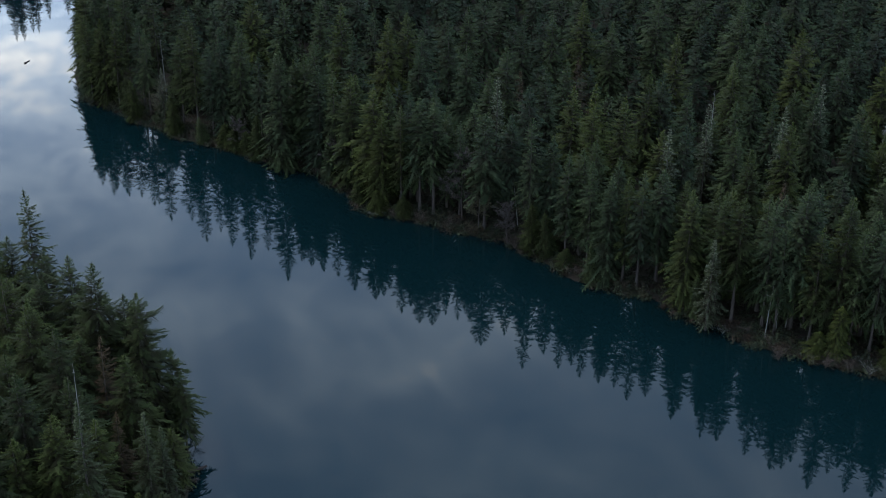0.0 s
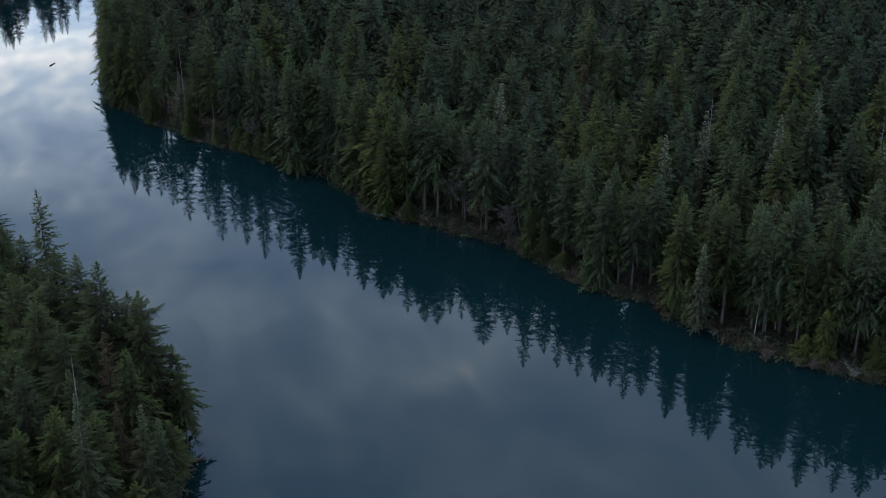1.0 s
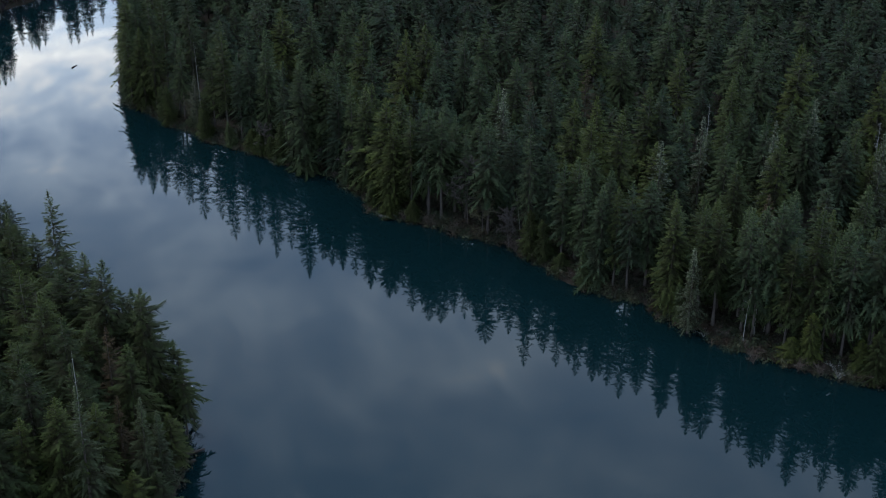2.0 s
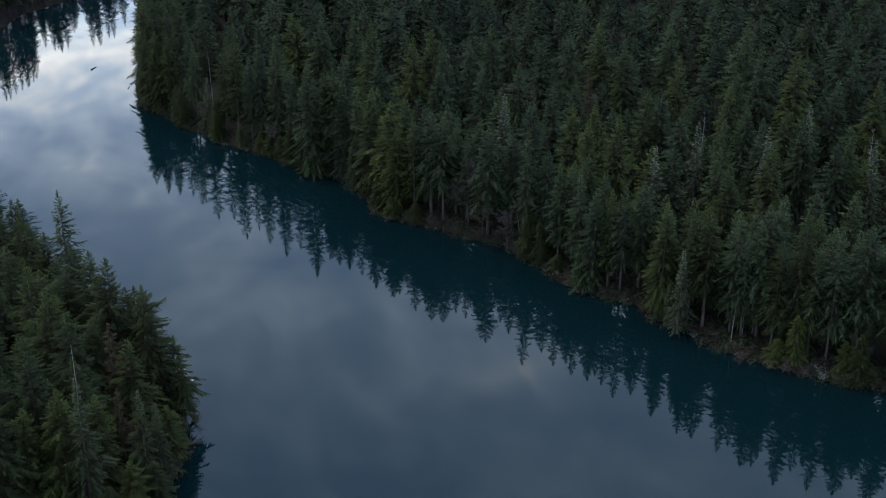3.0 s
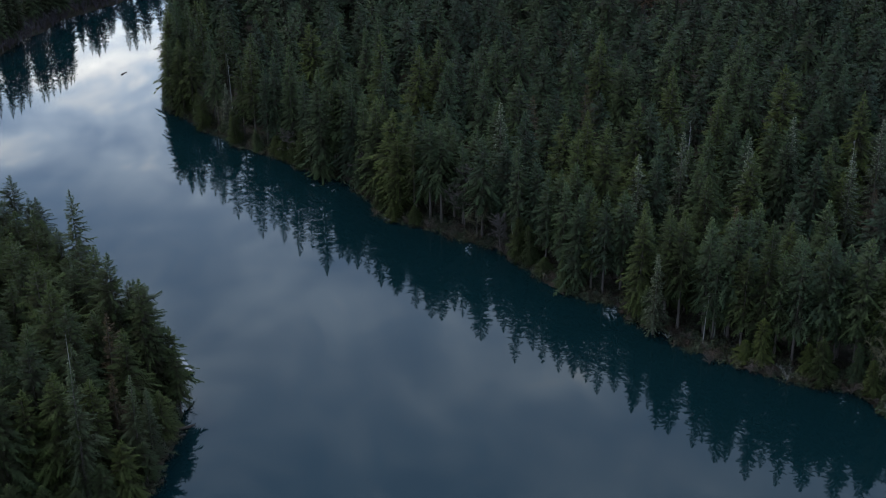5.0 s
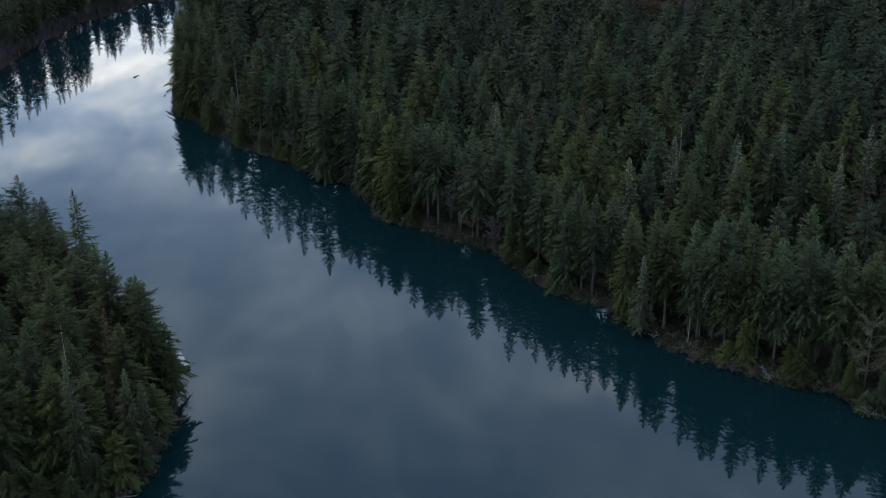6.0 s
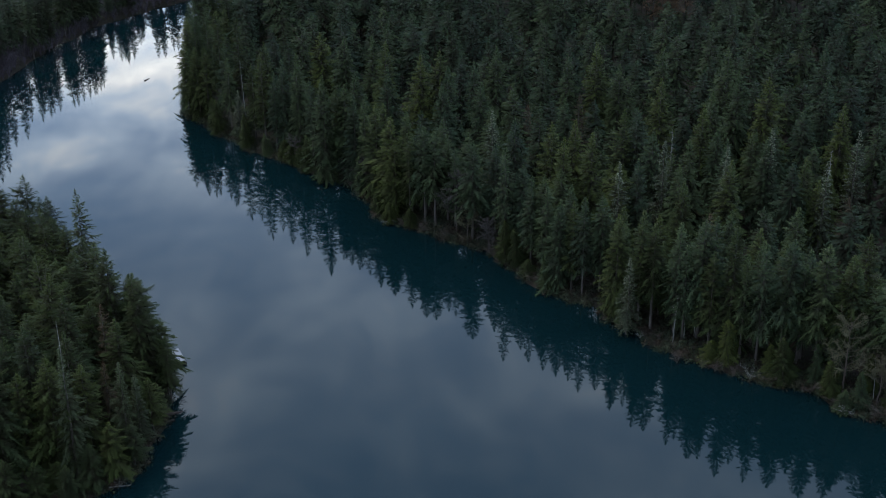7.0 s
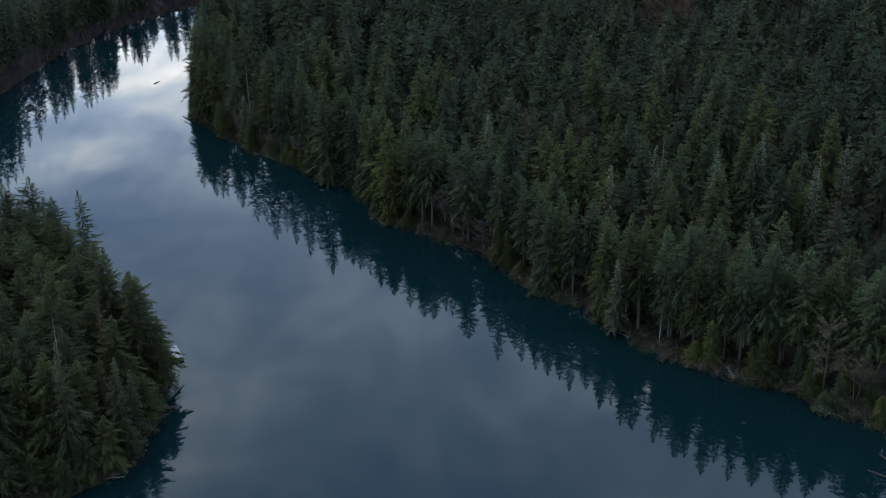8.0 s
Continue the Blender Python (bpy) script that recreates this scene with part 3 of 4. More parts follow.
# the near point
WESTERN = "firs of the near point"
for x, y, top in ((-94.4, 254.2, 27.0), (-65.5, 216.0, 27.9), (-60.2, 207.0, 30.8), (-53.2, 201.0, 28.5), (-56.2, 208.0, 24.7),
                  (-73.4, 205.3, 30.0), (-88.0, 246.0, 25.0), (-63.0, 190.0, 29.0), (-68.0, 196.5, 30.5), (-80.0, 216.0, 29.0), (-75.0, 188.0, 31.0), (-66.0, 177.0, 29.5),
                  (-60.5, 181.5, 26.0), (-84.0, 200.0, 31.0), (-91.0, 222.0, 29.0), (-71.0, 224.5, 25.0), (-54.0, 190.5, 24.0), (-55.5, 210.5, 22.0), (-61.5, 222.5, 17.0)):
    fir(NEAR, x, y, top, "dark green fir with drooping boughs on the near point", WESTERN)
for x, y, top in ((-83.1, 234.2, 27.6), (-75.8, 236.7, 31.0), (-48.9, 202.0, 18.0), (-47.4, 199.0, 15.5)):
    fir(SLIM, x, y, top, "slim dark green fir on the near point", WESTERN)
for x, y, top in ((-48.8, 182.5, 16.5), (-50.6, 180.2, 20.5), (-57.3, 170.8, 28.6)):
    fir(NEAR_GREY, x, y, top, "grey-green fir hung with lichen above the lake", WESTERN)
for x, y, top in ((-58.0, 195.0, 24.5), (-55.0, 184.5, 18.0)):
    fir(NEAR_BROWN, x, y, top, "dying fir with rusty brown needles on the point", WESTERN)


def scatter(rng, n, box, gap, inside, taken):
    """Dart throwing on land: places at least gap metres apart."""
    grid, got = {}, []
    for x, y in taken:
        grid.setdefault((int(x // gap), int(y // gap)), []).append((x, y))
    xs, ys = rng.uniform(box[0], box[1], n), rng.uniform(box[2], box[3], n)
    ok = inside(xs, ys)
    for x, y in zip(xs[ok], ys[ok]):
        cx, cy = int(x // gap), int(y // gap)
        near = [p for i in (-1, 0, 1) for j in (-1, 0, 1) for p in grid.get((cx + i, cy + j), ())]
        if all((x - a) ** 2 + (y - b) ** 2 > gap * gap for a, b in near):
            grid.setdefault((cx, cy), []).append((x, y))
            got.append((float(x), float(y)))
    return got


def bank(poly):
    return lambda x, y: inland(poly, x, y) + wobble(x, y)


ON_EAST, ON_WEST, ON_NORTH = bank(EAST), bank(WEST), bank(NORTH)
# young firs that lean out over the water
for x, y in scatter(rng, 9000, (-95, 100, 195, 380), 2.9, lambda x, y: (ON_EAST(x, y) > 0.3) & (ON_EAST(x, y) < 2.6 + 7 * (x > 80)) & ((x < -1) | ((x > 18) & (x < 52)) | (x > 62)), placed)[:38]:
    fir(LOW, x, y, rng.uniform(4, 11) + 1, "young green fir leaning over the waterline", EASTERN, (rng.uniform(0, 6), rng.uniform(-6, 0)))
for x, y in scatter(rng, 4000, (-100, -44, 150, 275), 3.6, lambda x, y: (ON_WEST(x, y) > 0.8) & (ON_WEST(x, y) < 5) & (y < 196), placed)[:16]:
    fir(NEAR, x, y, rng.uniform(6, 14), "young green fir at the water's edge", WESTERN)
for x, y in scatter(rng, 9000, (-120, -44, 130, 275), 4.6, lambda x, y: (ON_WEST(x, y) > 6.5) & (x > 13 - 0.445 * (y + 24)), placed)[:45]:
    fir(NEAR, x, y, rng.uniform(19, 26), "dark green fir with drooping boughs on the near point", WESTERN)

fill = scatter(rng, 90000, (-105, 270, 190, 600), 8.4, lambda x, y: (ON_EAST(x, y) > 3.0) & (x < 0.47 * y + 10), placed)
inner = ON_EAST(np.array([p[0] for p in fill]), np.array([p[1] for p in fill]))
order = np.argsort(inner)
for i in order[:30]:
    x, y = fill[i]
    fir(FIRS, x, y, rng.uniform(20, 26) if rng.random() < 0.6 else rng.uniform(11, 16), "dark green fir in the dense lakeside forest", EASTERN)


def far_forest(name, places, heights, label, bare=(0.2, 0.4), slim=1.0, gap=0.78, sprays=8):
    """The uncounted rest of a forest, joined."""
    shapes = []
    for _ in range(7):
        v, t, rc, soft = crown_arrays(rng, 30, rng.uniform(5.2, 6.6) * slim, rng.uniform(*bare), gap, 6, sprays, 0.45, 0.2, rng.uniform(0.9, 1.9), 0, 1.15)
        tv, tt = tube([(0, 0, -0.5), (0, 0, 15), (0, 0, 28)], [0.32, 0.16, 0.01], 4)
        shapes.append((np.concatenate([v, tv]), np.concatenate([t, tt + len(v)]), np.concatenate([rc, np.zeros(len(tv))]), np.concatenate([soft, np.tile([[0.6, -0.6, 0.5]], (len(tv), 1))])))
    vs, ts, rs, ns, own, n = [], [], [], [], [], 0
    for (x, y), top in zip(places, heights):
        v, t, rc, soft = shapes[int(rng.integers(7))]
        a, s = rng.random() * 6.283, top / 30
        w = s ** 0.7
        c, sn = np.cos(a) * w, np.sin(a) * w
        vs.append(np.column_stack([v[:, 0] * c - v[:, 1] * sn + x, v[:, 0] * sn + v[:, 1] * c + y, v[:, 2] * s + float(ground_height(x, y))]))
        ts.append(t + n)
        rs.append(rc)
        ns.append(np.column_stack([soft[:, 0] * np.cos(a) - soft[:, 1] * np.sin(a), soft[:, 0] * np.sin(a) + soft[:, 1] * np.cos(a), soft[:, 2]]))
        own.append(np.full(len(v), rng.random(), np.float32))
        n += len(v)
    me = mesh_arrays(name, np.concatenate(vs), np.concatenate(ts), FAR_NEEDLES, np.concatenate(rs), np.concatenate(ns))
    me.attributes.new("tree", "FLOAT", "POINT").data.foreach_set("value", np.concatenate(own))
    tagged(new(name, me), label, "forest", kind="stuff")


rest = [fill[i] for i in order[30:]]
far_forest("fir_forest", rest, [rng.uniform(26, 33) if y > 430 and x < 0 else rng.uniform(7, 11) if 55 < x < 96 and 412 < y < 447 else rng.uniform(9, 16) if rng.random() < 0.25 else rng.uniform(17, 25) if y < 345 and x < 105 else rng.uniform(20, 31) for x, y in rest], "dense dark green fir forest behind the lakeside trees")

gaps = scatter(rng, 60000, (-100, 240, 195, 470), 4.6, lambda x, y: (ON_EAST(x, y) > 3.0) & (x < 0.47 * y + 10), placed + fill)
far_forest("young_forest", gaps, [rng.uniform(4, 9) for _ in gaps], "young dark green firs filling the gaps of the forest", (0.02, 0.08), 1.25, 2.0, 4)

# the far bank: a row of tall firs with bare lower trunks over leafless brush
NORTHERN = "firs of the far bank"
for x, y, top in ((-144.7, 499.1, 22.0), (-135.3, 511.1, 23.0), (-132.8, 512.8, 23.5), (-140.6, 505.1, 15.5), (-148.6, 491.9, 13.0), (-153.5, 480.1, 29.5), (-158.2, 469.5, 27.5), (-160.3, 466.8, 23.5), (-161.6, 451.8, 28.0), (-162.6, 443.9, 26.0), (-164.7, 435.9, 26.0), (-165.0, 418.9, 30.0), (-166.1, 411.8, 37.5), (-166.4, 405.2, 39.0), (-166.6, 398.4, 38.5), (-166.8, 391.8, 36.5), (-171.0, 401.5, 38.0), (-170.5, 414.0, 36.0), (-168.5, 385.0, 37.0), (-170.0, 378.0, 37.0), (-163.7, 427.1, 30.0), (-145.5, 497.4, 20.0), (-130.5, 519.1, 22.0),
                  (-156.5, 460.5, 28.5), (-154.8, 467.2, 28.0), (-152.4, 474.8, 28.0), (-150.3, 480.0, 26.5), (-157.7, 448.1, 26.0), (-145.6, 492.5, 19.0), (-142.2, 499.0, 20.0),
                  (-159.7, 434.3, 25.5), (-133.2, 512.4, 21.5), (-128.1, 517.4, 21.5), (-155.9, 463.6, 29.0), (-153.6, 471.4, 28.0), (-151.1, 478.2, 27.0), (-158.6, 440.3, 26.0), (-147.6, 487.9, 16.5), (-143.9, 496.4, 20.5)):
    fir(TALL, x, y, top, "tall dark fir with a bare lower trunk on the far bank", NORTHERN)
for x, y in scatter(rng, 20000, (-200, -100, 380, 560), 4.2, lambda x, y: (ON_NORTH(x, y) > 3) & (ON_NORTH(x, y) < 9), placed)[:14]:
    fir(TALL, x, y, rng.uniform(24, 32) if y < 485 else rng.uniform(13, 20), "tall dark fir with a bare lower trunk on the far bank", NORTHERN)
behind = scatter(rng, 30000, (-330, 40, 330, 640), 6.5, lambda x, y: (ON_NORTH(x, y) > 9) & (ON_NORTH(x, y) < 70), placed)
far_forest("far_bank_forest", behind, [rng.uniform(28, 36) if p[1] < 425 and ON_NORTH(*p) < 30 else rng.uniform(10, 16) if p[1] > 485 else rng.uniform(15, 22) for p in behind], "dark mixed forest on the far bank", (0.05, 0.2), 0.9, 1.0, 7)


# ---- undergrowth, brush and dead wood ----
def brush_arrays(rng, stems, height, spread, twigs, thick=0.035):
    """Leafless brush: arching stems from one foot, each with fine side twigs."""
    pieces, fine = [], []
    for _ in range(stems):
        a, s, h = rng.random() * 6.283, spread * rng.uniform(0.3, 1.1), height * rng.uniform(0.55, 1.05)
        u = np.linspace(0, 1, 5)[:, None]
        d = np.array([[np.cos(a), np.sin(a), 0]])
        p = d * s * u ** 1.4 + np.array([[0, 0, 1]]) * h * (u - 0.25 * u ** 3) + rng.normal(0, 0.05 * height, (5, 3)) * u
        pieces.append(tube(p, thick * np.array([1.3, 1.0, 0.75, 0.5, 0.2]), 3))
        for _ in range(twigs):
            k = rng.uniform(0.25, 1.0)
            q = np.array([np.interp(k, u[:, 0], p[:, i]) for i in range(3)])
            b = rng.random() * 6.283
            l = height * rng.uniform(0.10, 0.28)
            e = np.array([np.cos(b), np.sin(b), rng.uniform(-0.1, 0.8)]) * l
            bend = q + e * 0.55 + rng.normal(0, 0.08 * l, 3)
            fine.append(tube([q, bend, q + e], [thick * 0.55, thick * 0.4, thick * 0.12], 3))
    return joined(pieces), joined(fine)


def brush(rng, name, height, spread, stems, twigs, mat):
    root = new(name)
    (v, t), (fv, ft) = brush_arrays(rng, stems, height, spread, twigs)
    tagged(part("stem_haze", mesh_arrays("stem_haze", v, t, mat), root), kind="stuff")
    tagged(part("twig_haze", mesh_arrays("twig_haze", fv, ft, mat), root), kind="stuff")
    return root


def set_down(kind, x, y, z, size, turn, lean=(0, 0)):
    m = pose(x, y, z, lean[0], lean[1], 0) @ pose(0, 0, 0, 0, 0, turn)
    ob = kind if kind not in used else copy_thing(kind, m)
    used.add(kind)
    ob.matrix_basis = m @ Matrix.Diagonal((size, size, size, 1))
    return ob


BRUSH = {"grey": [brush(rng, "bare_shrub", 3.2, 2.4, 12, 13, ALDER) for _ in range(3)], "moss": [brush(rng, "bare_shrub", 3.4, 2.4, 9, 12, MOSS) for _ in range(2)],
         "pale": [brush(rng, "bare_shrub", 2.6, 2.6, 9, 10, PALE) for _ in range(2)]}
SHRUB_LABEL = {"grey": "leafless grey-brown shrub overhanging the lake", "moss": "leafless shrub furred with yellow-green moss", "pale": "bleached bare branches trailing in the water"}
SHRUBS = [(-13.3, 289.0, "pale", 0.9), (63.0, 216.4, "grey", 1.2), (69.9, 213.4, "pale", 1.2), (66.5, 214.6, "grey", 1.0), (81.1, 208.6, "grey", 1.3), (78.0, 209.8, "moss", 1.0),
          (55.6, 219.6, "grey", 1.1), (86.6, 200.6, "pale", 1.3), (74.0, 211.8, "grey", 1.1), (-8.5, 287.5, "grey", 1.0), (-3.0, 284.5, "grey", 1.2), (2.5, 280.3, "grey", 1.2),
          (8.0, 277.0, "moss", 1.2), (15.6, 269.6, "grey", 1.6), (19.0, 266.0, "grey", 1.2), (-22.0, 310.0, "grey", 1.3), (-25.0, 313.5, "grey", 1.1), (33.0, 248.8, "moss", 0.9),
          (37.0, 244.5, "moss", 1.0), (43.5, 238.0, "grey", 0.9), (46.0, 234.0, "moss", 1.0), (48.6, 230.2, "pale", 0.8), (90.0, 201.0, "moss", 1.3), (94.0, 198.5, "grey", 1.4), (83.8, 206.4, "moss", 1.2), (88.3, 202.2, "moss", 1.3), (91.8, 199.6, "grey", 1.3), (96.2, 197.2, "moss", 1.3),
          (85.2, 203.8, "grey", 1.1), (76.0, 210.4, "moss", 1.1), (72.2, 212.2, "moss", 1.0), (60.5, 217.6, "moss", 1.0)]
for x, y, kind, size in SHRUBS:
    x, y = x - 0.2, y - 0.3
    ob = set_down(BRUSH[kind][int(rng.integers(len(BRUSH[kind])))], x, y, max(float(ground_height(x, y)), 0.0) - 0.1, size, rng.random() * 360)
    tagged(ob, SHRUB_LABEL[kind], "shrub", "leafless shrubs of the east shore")
for x, y in scatter(rng, 6000, (-92, 96, 195, 372), 3.6, lambda x, y: (ON_EAST(x, y) > 0.2) & (ON_EAST(x, y) < 1.6), [s[:2] for s in SHRUBS])[:30]:
    kind = ("grey", "moss", "grey", "moss", "moss")[int(rng.integers(5))]
    ob = set_down(BRUSH[kind][int(rng.integers(len(BRUSH[kind])))], x, y, float(ground_height(x, y)) - 0.1, rng.uniform(0.6, 1.0), rng.random() * 360)
    tagged(ob, SHRUB_LABEL[kind], "shrub", "leafless shrubs of the east shore")
for x, y, kind, size in ((-49.6, 170.2, "pale", 0.8), (-46.9, 204.0, "grey", 0.7), (-46.4, 201.0, "moss", 0.8), (-53.5, 176.0, "grey", 1.2), (-52.0, 173.0, "grey", 1.0), (-47.5, 188.0, "moss", 0.9)):
    ob = set_down(BRUSH[kind][0], x, y, max(float(ground_height(x, y)), 0.0) - 0.1, size, rng.random() * 360)
    tagged(ob, SHRUB_LABEL[kind], "shrub", "leafless shrubs of the near point")


def far_brush():
    """The leafless thicket along the far waterline, uncounted."""
    kinds = [joined(brush_arrays(rng, 7, 8.0, 3.4, 9, 0.075)) for _ in range(4)]
    spots = scatter(rng, 30000, (-215, -60, 330, 640), 2.4, lambda x, y: (ON_NORTH(x, y) > 0.1) & (ON_NORTH(x, y) < 11), [])
    out = []
    for x, y in spots:
        v, t = kinds[int(rng.integers(4))]
        s, a = rng.uniform(0.6, 1.3), rng.random() * 6.283
        c, sn = np.cos(a) * s, np.sin(a) * s
        out.append((np.column_stack([v[:, 0] * c - v[:, 1] * sn + x, v[:, 0] * sn + v[:, 1] * c + y, v[:, 2] * s + float(ground_height(x, y))]), t))
    v, t = joined(out)
    tagged(new("far_brush", mesh_arrays("far_brush", v, t, THICKET)), "leafless purple-brown thicket along the far waterline", "brush", kind="stuff")


far_brush()


def undergrowth(name, spots, label, mat, size=(0.5, 1.2), leaves=44):
    """Low leafy clumps, uncounted."""
    vs, ts, n = [], [], 0
    for x, y in spots:
        r = rng.uniform(*size)
        z = max(float(ground_height(x, y)), 0.02)
        d = rng.normal(0, 1, (leaves, 3))
        d[:, 2] = np.abs(d[:, 2])
        d /= np.linalg.norm(d, axis=1, keepdims=True)
        c = np.array([x, y, z]) + d * r * rng.uniform(0.35, 1.0, (leaves, 1)) * [1.15, 1.15, 0.9]
        l = rng.uniform(0.10, 0.26, (leaves, 1)) * (0.6 + r * 0.5)
        a = np.cross(d, rng.normal(0, 1, (leaves, 3)))
        a /= np.linalg.norm(a, axis=1, keepdims=True) + 1e-6
        e = np.cross(d, a) + d * 0.4 - [0, 0, 0.35]
        vs.append(np.concatenate([c - a * l * 0.5, c + a * l * 0.5, c + e * l * 1.3]))
        k = np.arange(leaves)
        ts.append(np.stack([k, k + leaves, k + 2 * leaves], 1) + n)
        n += 3 * leaves
    v = np.concatenate(vs)
    tagged(new(name, mesh_arrays(name, v, np.concatenate(ts), mat, np.ones(len(v)))), label, "undergrowth", kind="stuff")


def understorey_leaves():
    m, t, b = material("understorey_leaves", 0.75, 0.25)
    own = t.nodes.new("ShaderNodeNewGeometry").outputs["Random Per Island"]
    patch = noise_at(t, 0.35, 2.0)
    green = ramp(t, own, [(0.0, (0.005, 0.010, 0.004)), (0.5, (0.012, 0.018, 0.006)), (1.0, (0.030, 0.034, 0.012))])
    brown = ramp(t, own, [(0.0, (0.008, 0.005, 0.002)), (0.5, (0.018, 0.009, 0.004)), (1.0, (0.034, 0.018, 0.008))])
    t.links.new(blend(t, ramp(t, patch, [(0.46, (0, 0, 0)), (0.62, (1, 1, 1))]), green, brown), b.inputs["Base Color"])
    return m


UNDER = understorey_leaves()
undergrowth("east_undergrowth", scatter(rng, 40000, (-95, 105, 190, 385), 1.0, lambda x, y: (ON_EAST(x, y) > -0.7) & (ON_EAST(x, y) < 10), []), "brown and olive undergrowth along the wooded shore", UNDER)
undergrowth("east_shore_bushes", scatter(rng, 30000, (-95, 105, 190, 385), 1.5, lambda x, y: (ON_EAST(x, y) > -0.5) & (ON_EAST(x, y) < 4.6), []), "olive and brown bushes overhanging the waterline", UNDER, (0.9, 2.3), 150)
undergrowth("north_undergrowth", scatter(rng, 30000, (-215, -90, 330, 590), 2.2, lambda x, y: (ON_NORTH(x, y) > -0.3) & (ON_NORTH(x, y) < 12), []), "brown undergrowth along the far bank", UNDER, (0.8, 2.0), 30)
undergrowth("west_shore_bushes", scatter(rng, 8000, (-100, -44, 150, 275), 1.9, lambda x, y: (ON_WEST(x, y) > 0.0) & (ON_WEST(x, y) < 3.6), []), "olive and brown bushes overhanging the waterline", UNDER, (0.9, 2.0), 130)
undergrowth("west_undergrowth", scatter(rng, 14000, (-100, -44, 150, 275), 1.0, lambda x, y: (ON_WEST(x, y) > -0.5) & (ON_WEST(x, y) < 8), []), "brown and olive undergrowth beneath the firs of the point", UNDER)


def bare_tree(rng, name, h, bark, twig, spread=0.36, limbs=30):
    """A leafless broadleaf tree: forked limbs and a haze of twigs."""
    root = new(name)
    zs = np.linspace(-0.4, h * 0.9, 7)
    p = np.column_stack([rng.normal(0, 0.10, 7).cumsum(), rng.normal(0, 0.10, 7).cumsum(), zs])
    p[:2, :2] = 0
    girth = 0.008 * h + 0.04
    part("trunk", mesh_arrays("trunk", *tube(p, girth * np.linspace(1.2, 0.12, 7), 7), bark), root)
    big, small = [], []
    for _ in range(limbs):
        z = h * rng.uniform(0.28, 0.88)
        q = np.array([np.interp(z, zs, p[:, 0]), np.interp(z, zs, p[:, 1]), z])
        a, l = rng.random() * 6.283, h * spread * rng.uniform(0.5, 1.0) * (1.15 - 0.6 * z / h)
        d = np.array([np.cos(a), np.sin(a), rng.uniform(0.25, 0.9)])
        pts = [q, q + d * l * 0.35 + rng.normal(0, 0.07 * l, 3), q + d * l * 0.7 + rng.normal(0, 0.10 * l, 3), q + d * l + rng.normal(0, 0.14 * l, 3)]
        big.append(tube(pts, girth * np.array([0.34, 0.22, 0.13, 0.05]), 4))
        for _ in range(46):
            k = rng.uniform(0.2, 1.0)
            s = np.array([np.interp(k, (0, 0.35, 0.7, 1), [p_[i] for p_ in pts]) for i in range(3)])
            e = rng.normal(0, 1, 3) * [1, 1, 0.8] + d * 0.5
            e *= l * rng.uniform(0.10, 0.30) / np.linalg.norm(e)
            small.append(tube([s, s + e * 0.6 + rng.normal(0, 0.03 * l, 3), s + e], [0.045, 0.034, 0.012], 3))
    part("limbs", mesh_arrays("limbs", *joined(big), bark), root)
    tagged(part("twig_haze", mesh_arrays("twig_haze", *joined(small), twig), root), kind="stuff")
    return root


for x, y, h, bark, twig, label in ((5.6, 282.0, 17.0, TWIGS, TWIGS, "leafless grey alder among the firs"), (8.6, 277.0, 12.0, TWIGS, MOSS, "leafless maple hung with yellow moss at the shore"),
                                   (14.2, 272.0, 10.0, TWIGS, TWIGS, "small leafless grey alder at the waterline"), (86.6, 206.4, 18.0, ALDER, MOSS, "leafless maple grey with moss at the waterline"),
                                   (92.5, 202.5, 12.0, ALDER, MOSS, "small leafless mossy tree at the waterline"), (-65.0, 350.5, 11.0, TWIGS, MOSS, "leafless mossy maple at the shore"),
                                   (-44.5, 330.5, 9.0, TWIGS, TWIGS, "leafless grey alder at the waterline"), (-20.8, 308.5, 11.0, TWIGS, TWIGS, "leafless grey alder in the cove"),
                                   (69.0, 448.9, 20.0, TWIGS, RUST, "leafless reddish alder in a gap of the forest"), (75.1, 448.0, 19.0, TWIGS, RUST, "leafless reddish alder in a gap of the forest"), (79.8, 446.8, 21.0, TWIGS, RUST, "leafless reddish alder in a gap of the forest"), (72.4, 445.5, 18.0, TWIGS, RUST, "leafless reddish alder in a gap of the forest")):
    ob = bare_tree(rng, "bare_tree", h, bark, twig)
    ob.matrix_basis = pose(x, y, float(ground_height(x, y)) - 0.1, 0, 0, rng.random() * 360)
    tagged(ob, label, "tree", "leafless trees of the east shore")


def snag(rng, h, girth, stubs):
    """A dead conifer: a bleached spire with broken stubs."""
    root = new("dead_tree")
    v, t = trunk_arrays(rng, h, girth, 0.15, 6)
    part("trunk", mesh_arrays("trunk", v, t, PALE), root)
    out = []
    for _ in range(stubs):
        z = h * rng.uniform(0.3, 0.97)
        a, l = rng.random() * 6.283, (h - z) * 0.05 + rng.uniform(0.2, 0.7)
        d = np.array([np.cos(a), np.sin(a), rng.uniform(-0.2, 0.5)]) * l
        out.append(tube([(0, 0, z), d * 0.6 + [0, 0, z], d + [0, 0, z + 0.12 * l]], [0.05, 0.035, 0.012], 3))
    tagged(part("branches", mesh_arrays("branches", *joined(out), PALE), root), kind="stuff")
    return root


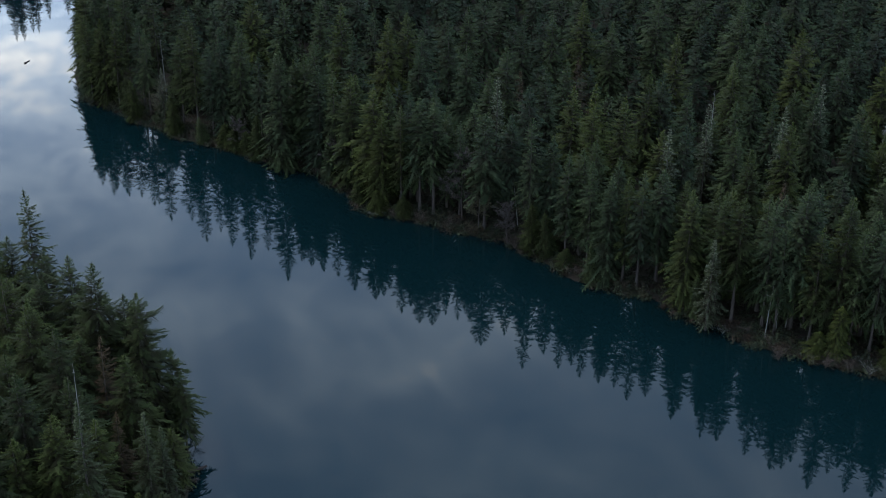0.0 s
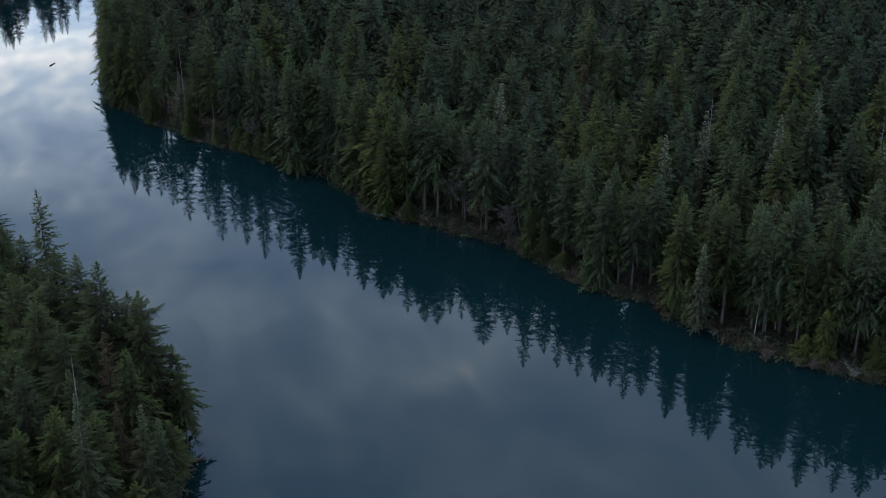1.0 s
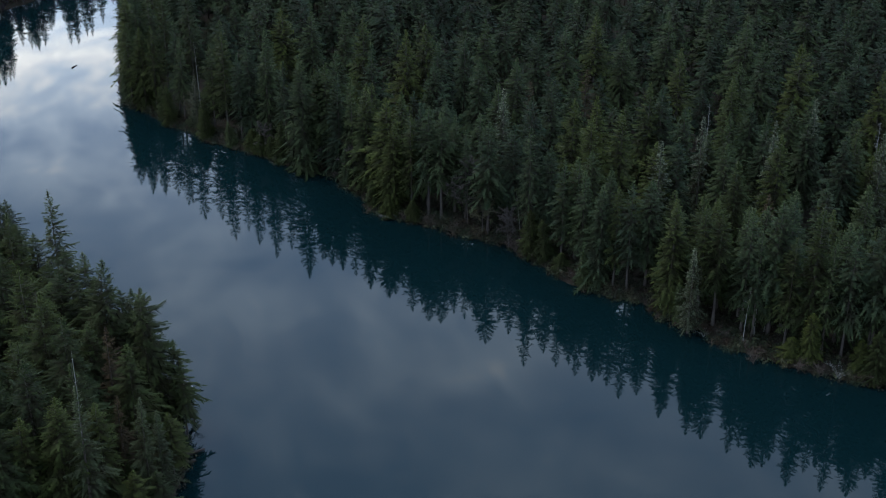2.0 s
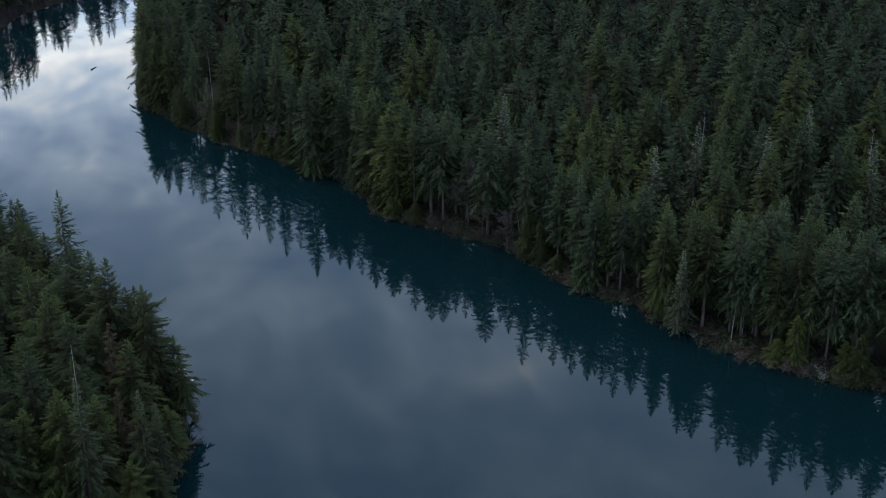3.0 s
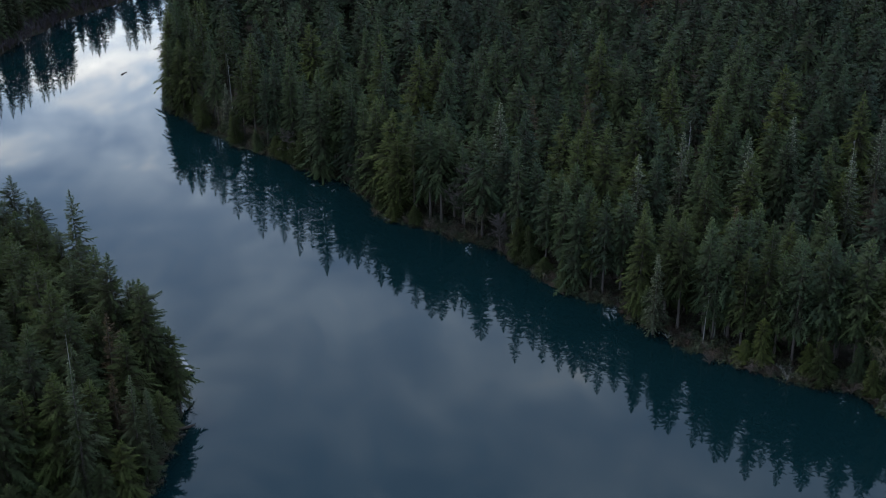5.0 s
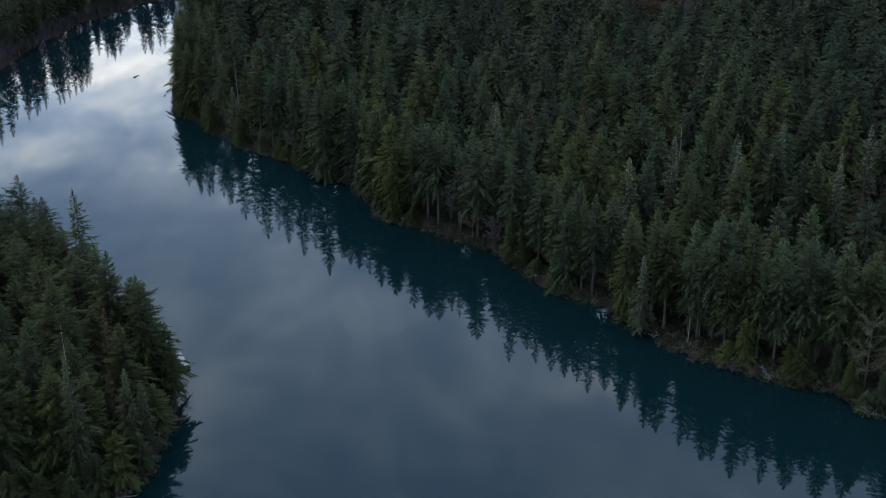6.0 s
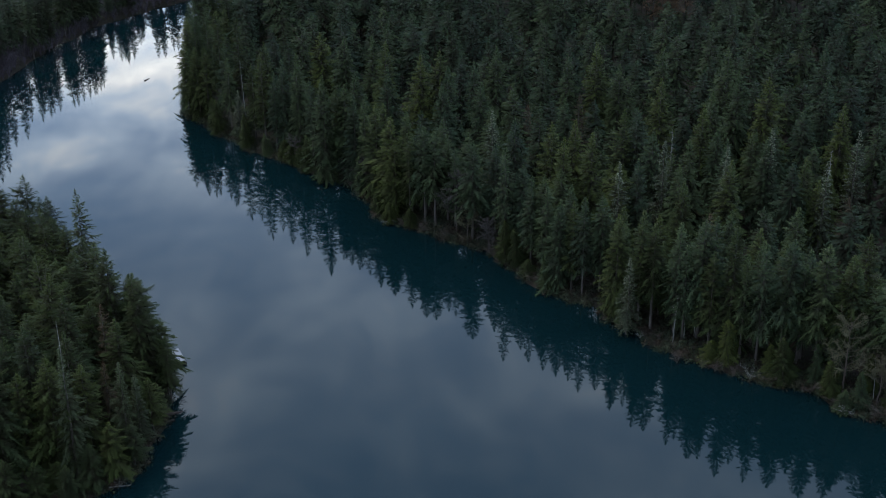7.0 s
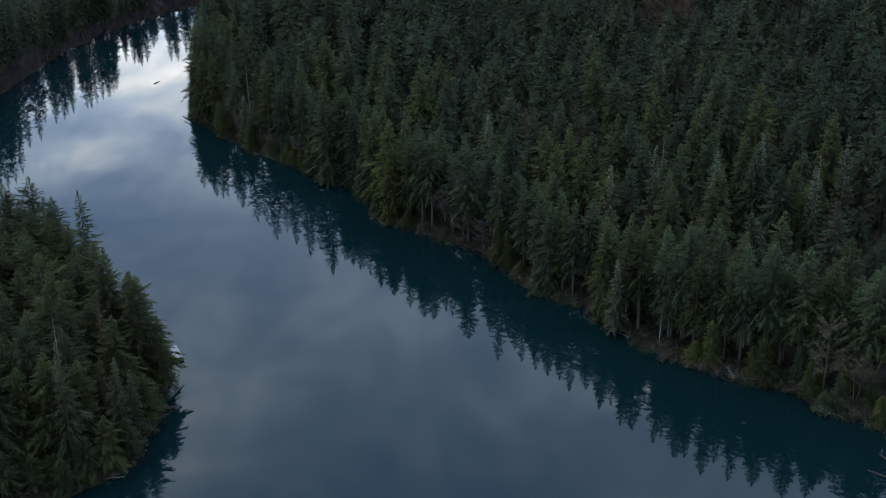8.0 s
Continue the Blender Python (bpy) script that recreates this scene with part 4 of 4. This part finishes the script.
for x, y, top, lean, stubs in ((-81.8, 368.6, 13.0, (0, -14), 8), (17.3, 277.5, 11.0, (0, -7), 6), (55.1, 226.2, 12.0, (0, 1), 6), (57.6, 227.8, 15.0, (0, 1), 8), (59.9, 228.8, 13.0, (0, 1), 24),
                               (96.3, 276.7, 25.5, (0, 0), 70), (58.3, 278.3, 30.0, (0, 0), 50), (-64.0, 357.0, 22.0, (0, -2), 14), (22.9, 290.0, 13.0, (0, 0), 5),
                               (-57.3, 170.9, 32.8, (0, 0), 12), (92.2, 204.0, 9.0, (0, -4), 8)):
    ob = snag(rng, 1.0 * top, 0.007 * top + 0.04, stubs)
    ob.matrix_basis = pose(x, y, float(ground_height(x, y)) - 0.1, lean[0], lean[1], 0) @ pose(0, 0, 0, 0, 0, rng.random() * 360)
    tagged(ob, "bleached dead fir trunk with broken branch stubs", "dead tree", "dead trunks among the firs")


def log(name, a, b, ra, rb, mat, stubs, label):
    """A fallen trunk with broken branch stubs."""
    root = new(name)
    a, b = np.array(a, float), np.array(b, float)
    u = np.linspace(0, 1, 7)[:, None]
    p = a + (b - a) * u + rng.normal(0, 0.03, (7, 3))
    part("trunk", mesh_arrays("trunk", *tube(p - a, ra + (rb - ra) * u[:, 0], 8), mat), root)
    out = []
    for _ in range(stubs):
        k = rng.uniform(0.2, 0.95)
        q = (b - a) * k
        d = rng.normal(0, 1, 3) * [1, 1, 0.7]
        d *= rng.uniform(0.5, 1.3) / np.linalg.norm(d)
        out.append(tube([q, q + d * 0.6, q + d], [0.07, 0.05, 0.02], 4))
    if out:
        part("branch_stubs", mesh_arrays("branch_stubs", *joined(out), mat), root)
    root.location = a
    return tagged(root, label, "log")


log("fallen_log", (-49.4, 191.6, 0.9), (-44.2, 195.2, 0.35), 0.62, 0.16, WET, 4, "dark wet fallen log jutting over the lake")
log("fallen_log", (-48.3, 190.1, 0.3), (-45.3, 192.3, 0.2), 0.42, 0.14, WET, 2, "dark wet fallen log dipping into the lake")
log("floating_log", (-110.9, 408.9, 0.05), (-110.0, 411.7, 0.05), 0.26, 0.12, WET, 0, "dark log floating in the open lake")
log("floating_log", (93.8, 186.7, 0.25), (97.0, 181.0, 0.1), 0.18, 0.30, WET, 3, "wet broken log lying in the shallows")
log("floating_log", (90.5, 181.5, 0.0), (96.3, 177.7, 0.1), 0.16, 0.26, WET, 2, "wet broken log lying in the shallows")
log("driftwood", (-51.5, 169.4, 0.25), (-47.8, 170.6, 0.05), 0.14, 0.06, PALE, 7, "bleached driftwood snag at the water's edge")


def box(x0, x1, y0, y1, z0, z1, soft=0.02):
    bm = bmesh.new()
    bmesh.ops.create_cube(bm, size=1)
    for v in bm.verts:
        v.co = Vector((x0 + (v.co.x + 0.5) * (x1 - x0), y0 + (v.co.y + 0.5) * (y1 - y0), z0 + (v.co.z + 0.5) * (z1 - z0)))
    bmesh.ops.bevel(bm, geom=bm.edges[:], offset=soft, segments=1, affect="EDGES")
    me = bpy.data.meshes.new("box")
    bm.to_mesh(me)
    bm.free()
    return me


def dock():
    """A floating dock: boarded deck on dark floats, with a narrow gangway board along its front."""
    root = new("dock")
    me = box(0, 0.57, 0.75, 6.6, 0.42, 0.50)
    me.materials.append(DECK)
    for k in range(12):
        part("board", me, root).location.x = -0.58 * (k + 1)
    me = box(0, 7.4, 0, 0.14, 0.38, 0.48)
    me.materials.append(WET)
    for k in range(2):
        part("gangway_board", me, root).location = (-7.3, -0.28 + 0.17 * k, 0.05)
    me = box(-7.2, -0.1, 0.85, 6.4, -0.25, 0.38)
    me.materials.append(WET)
    part("float", me, root, "dark wet float under the deck")
    me = box(-7.2, -0.05, -0.26, 0.04, -0.2, 0.36)
    me.materials.append(WET)
    part("float", me, root, "dark wet float under the gangway")
    root.matrix_basis = pose(-48.2, 214.3, 0, 0, 0, 29)
    tagged(root, "pale grey wooden floating dock beside the point", "dock")


dock()

for kinds in (FIRS, LOW, OPEN, SLIM, SHADED, GREY, BROWN, NEAR, NEAR_BROWN, NEAR_GREY, TALL, *BRUSH.values()):
    for kind in kinds:
        if kind not in used:
            for ob in (*kind.children_recursive, kind):
                bpy.data.objects.remove(ob)
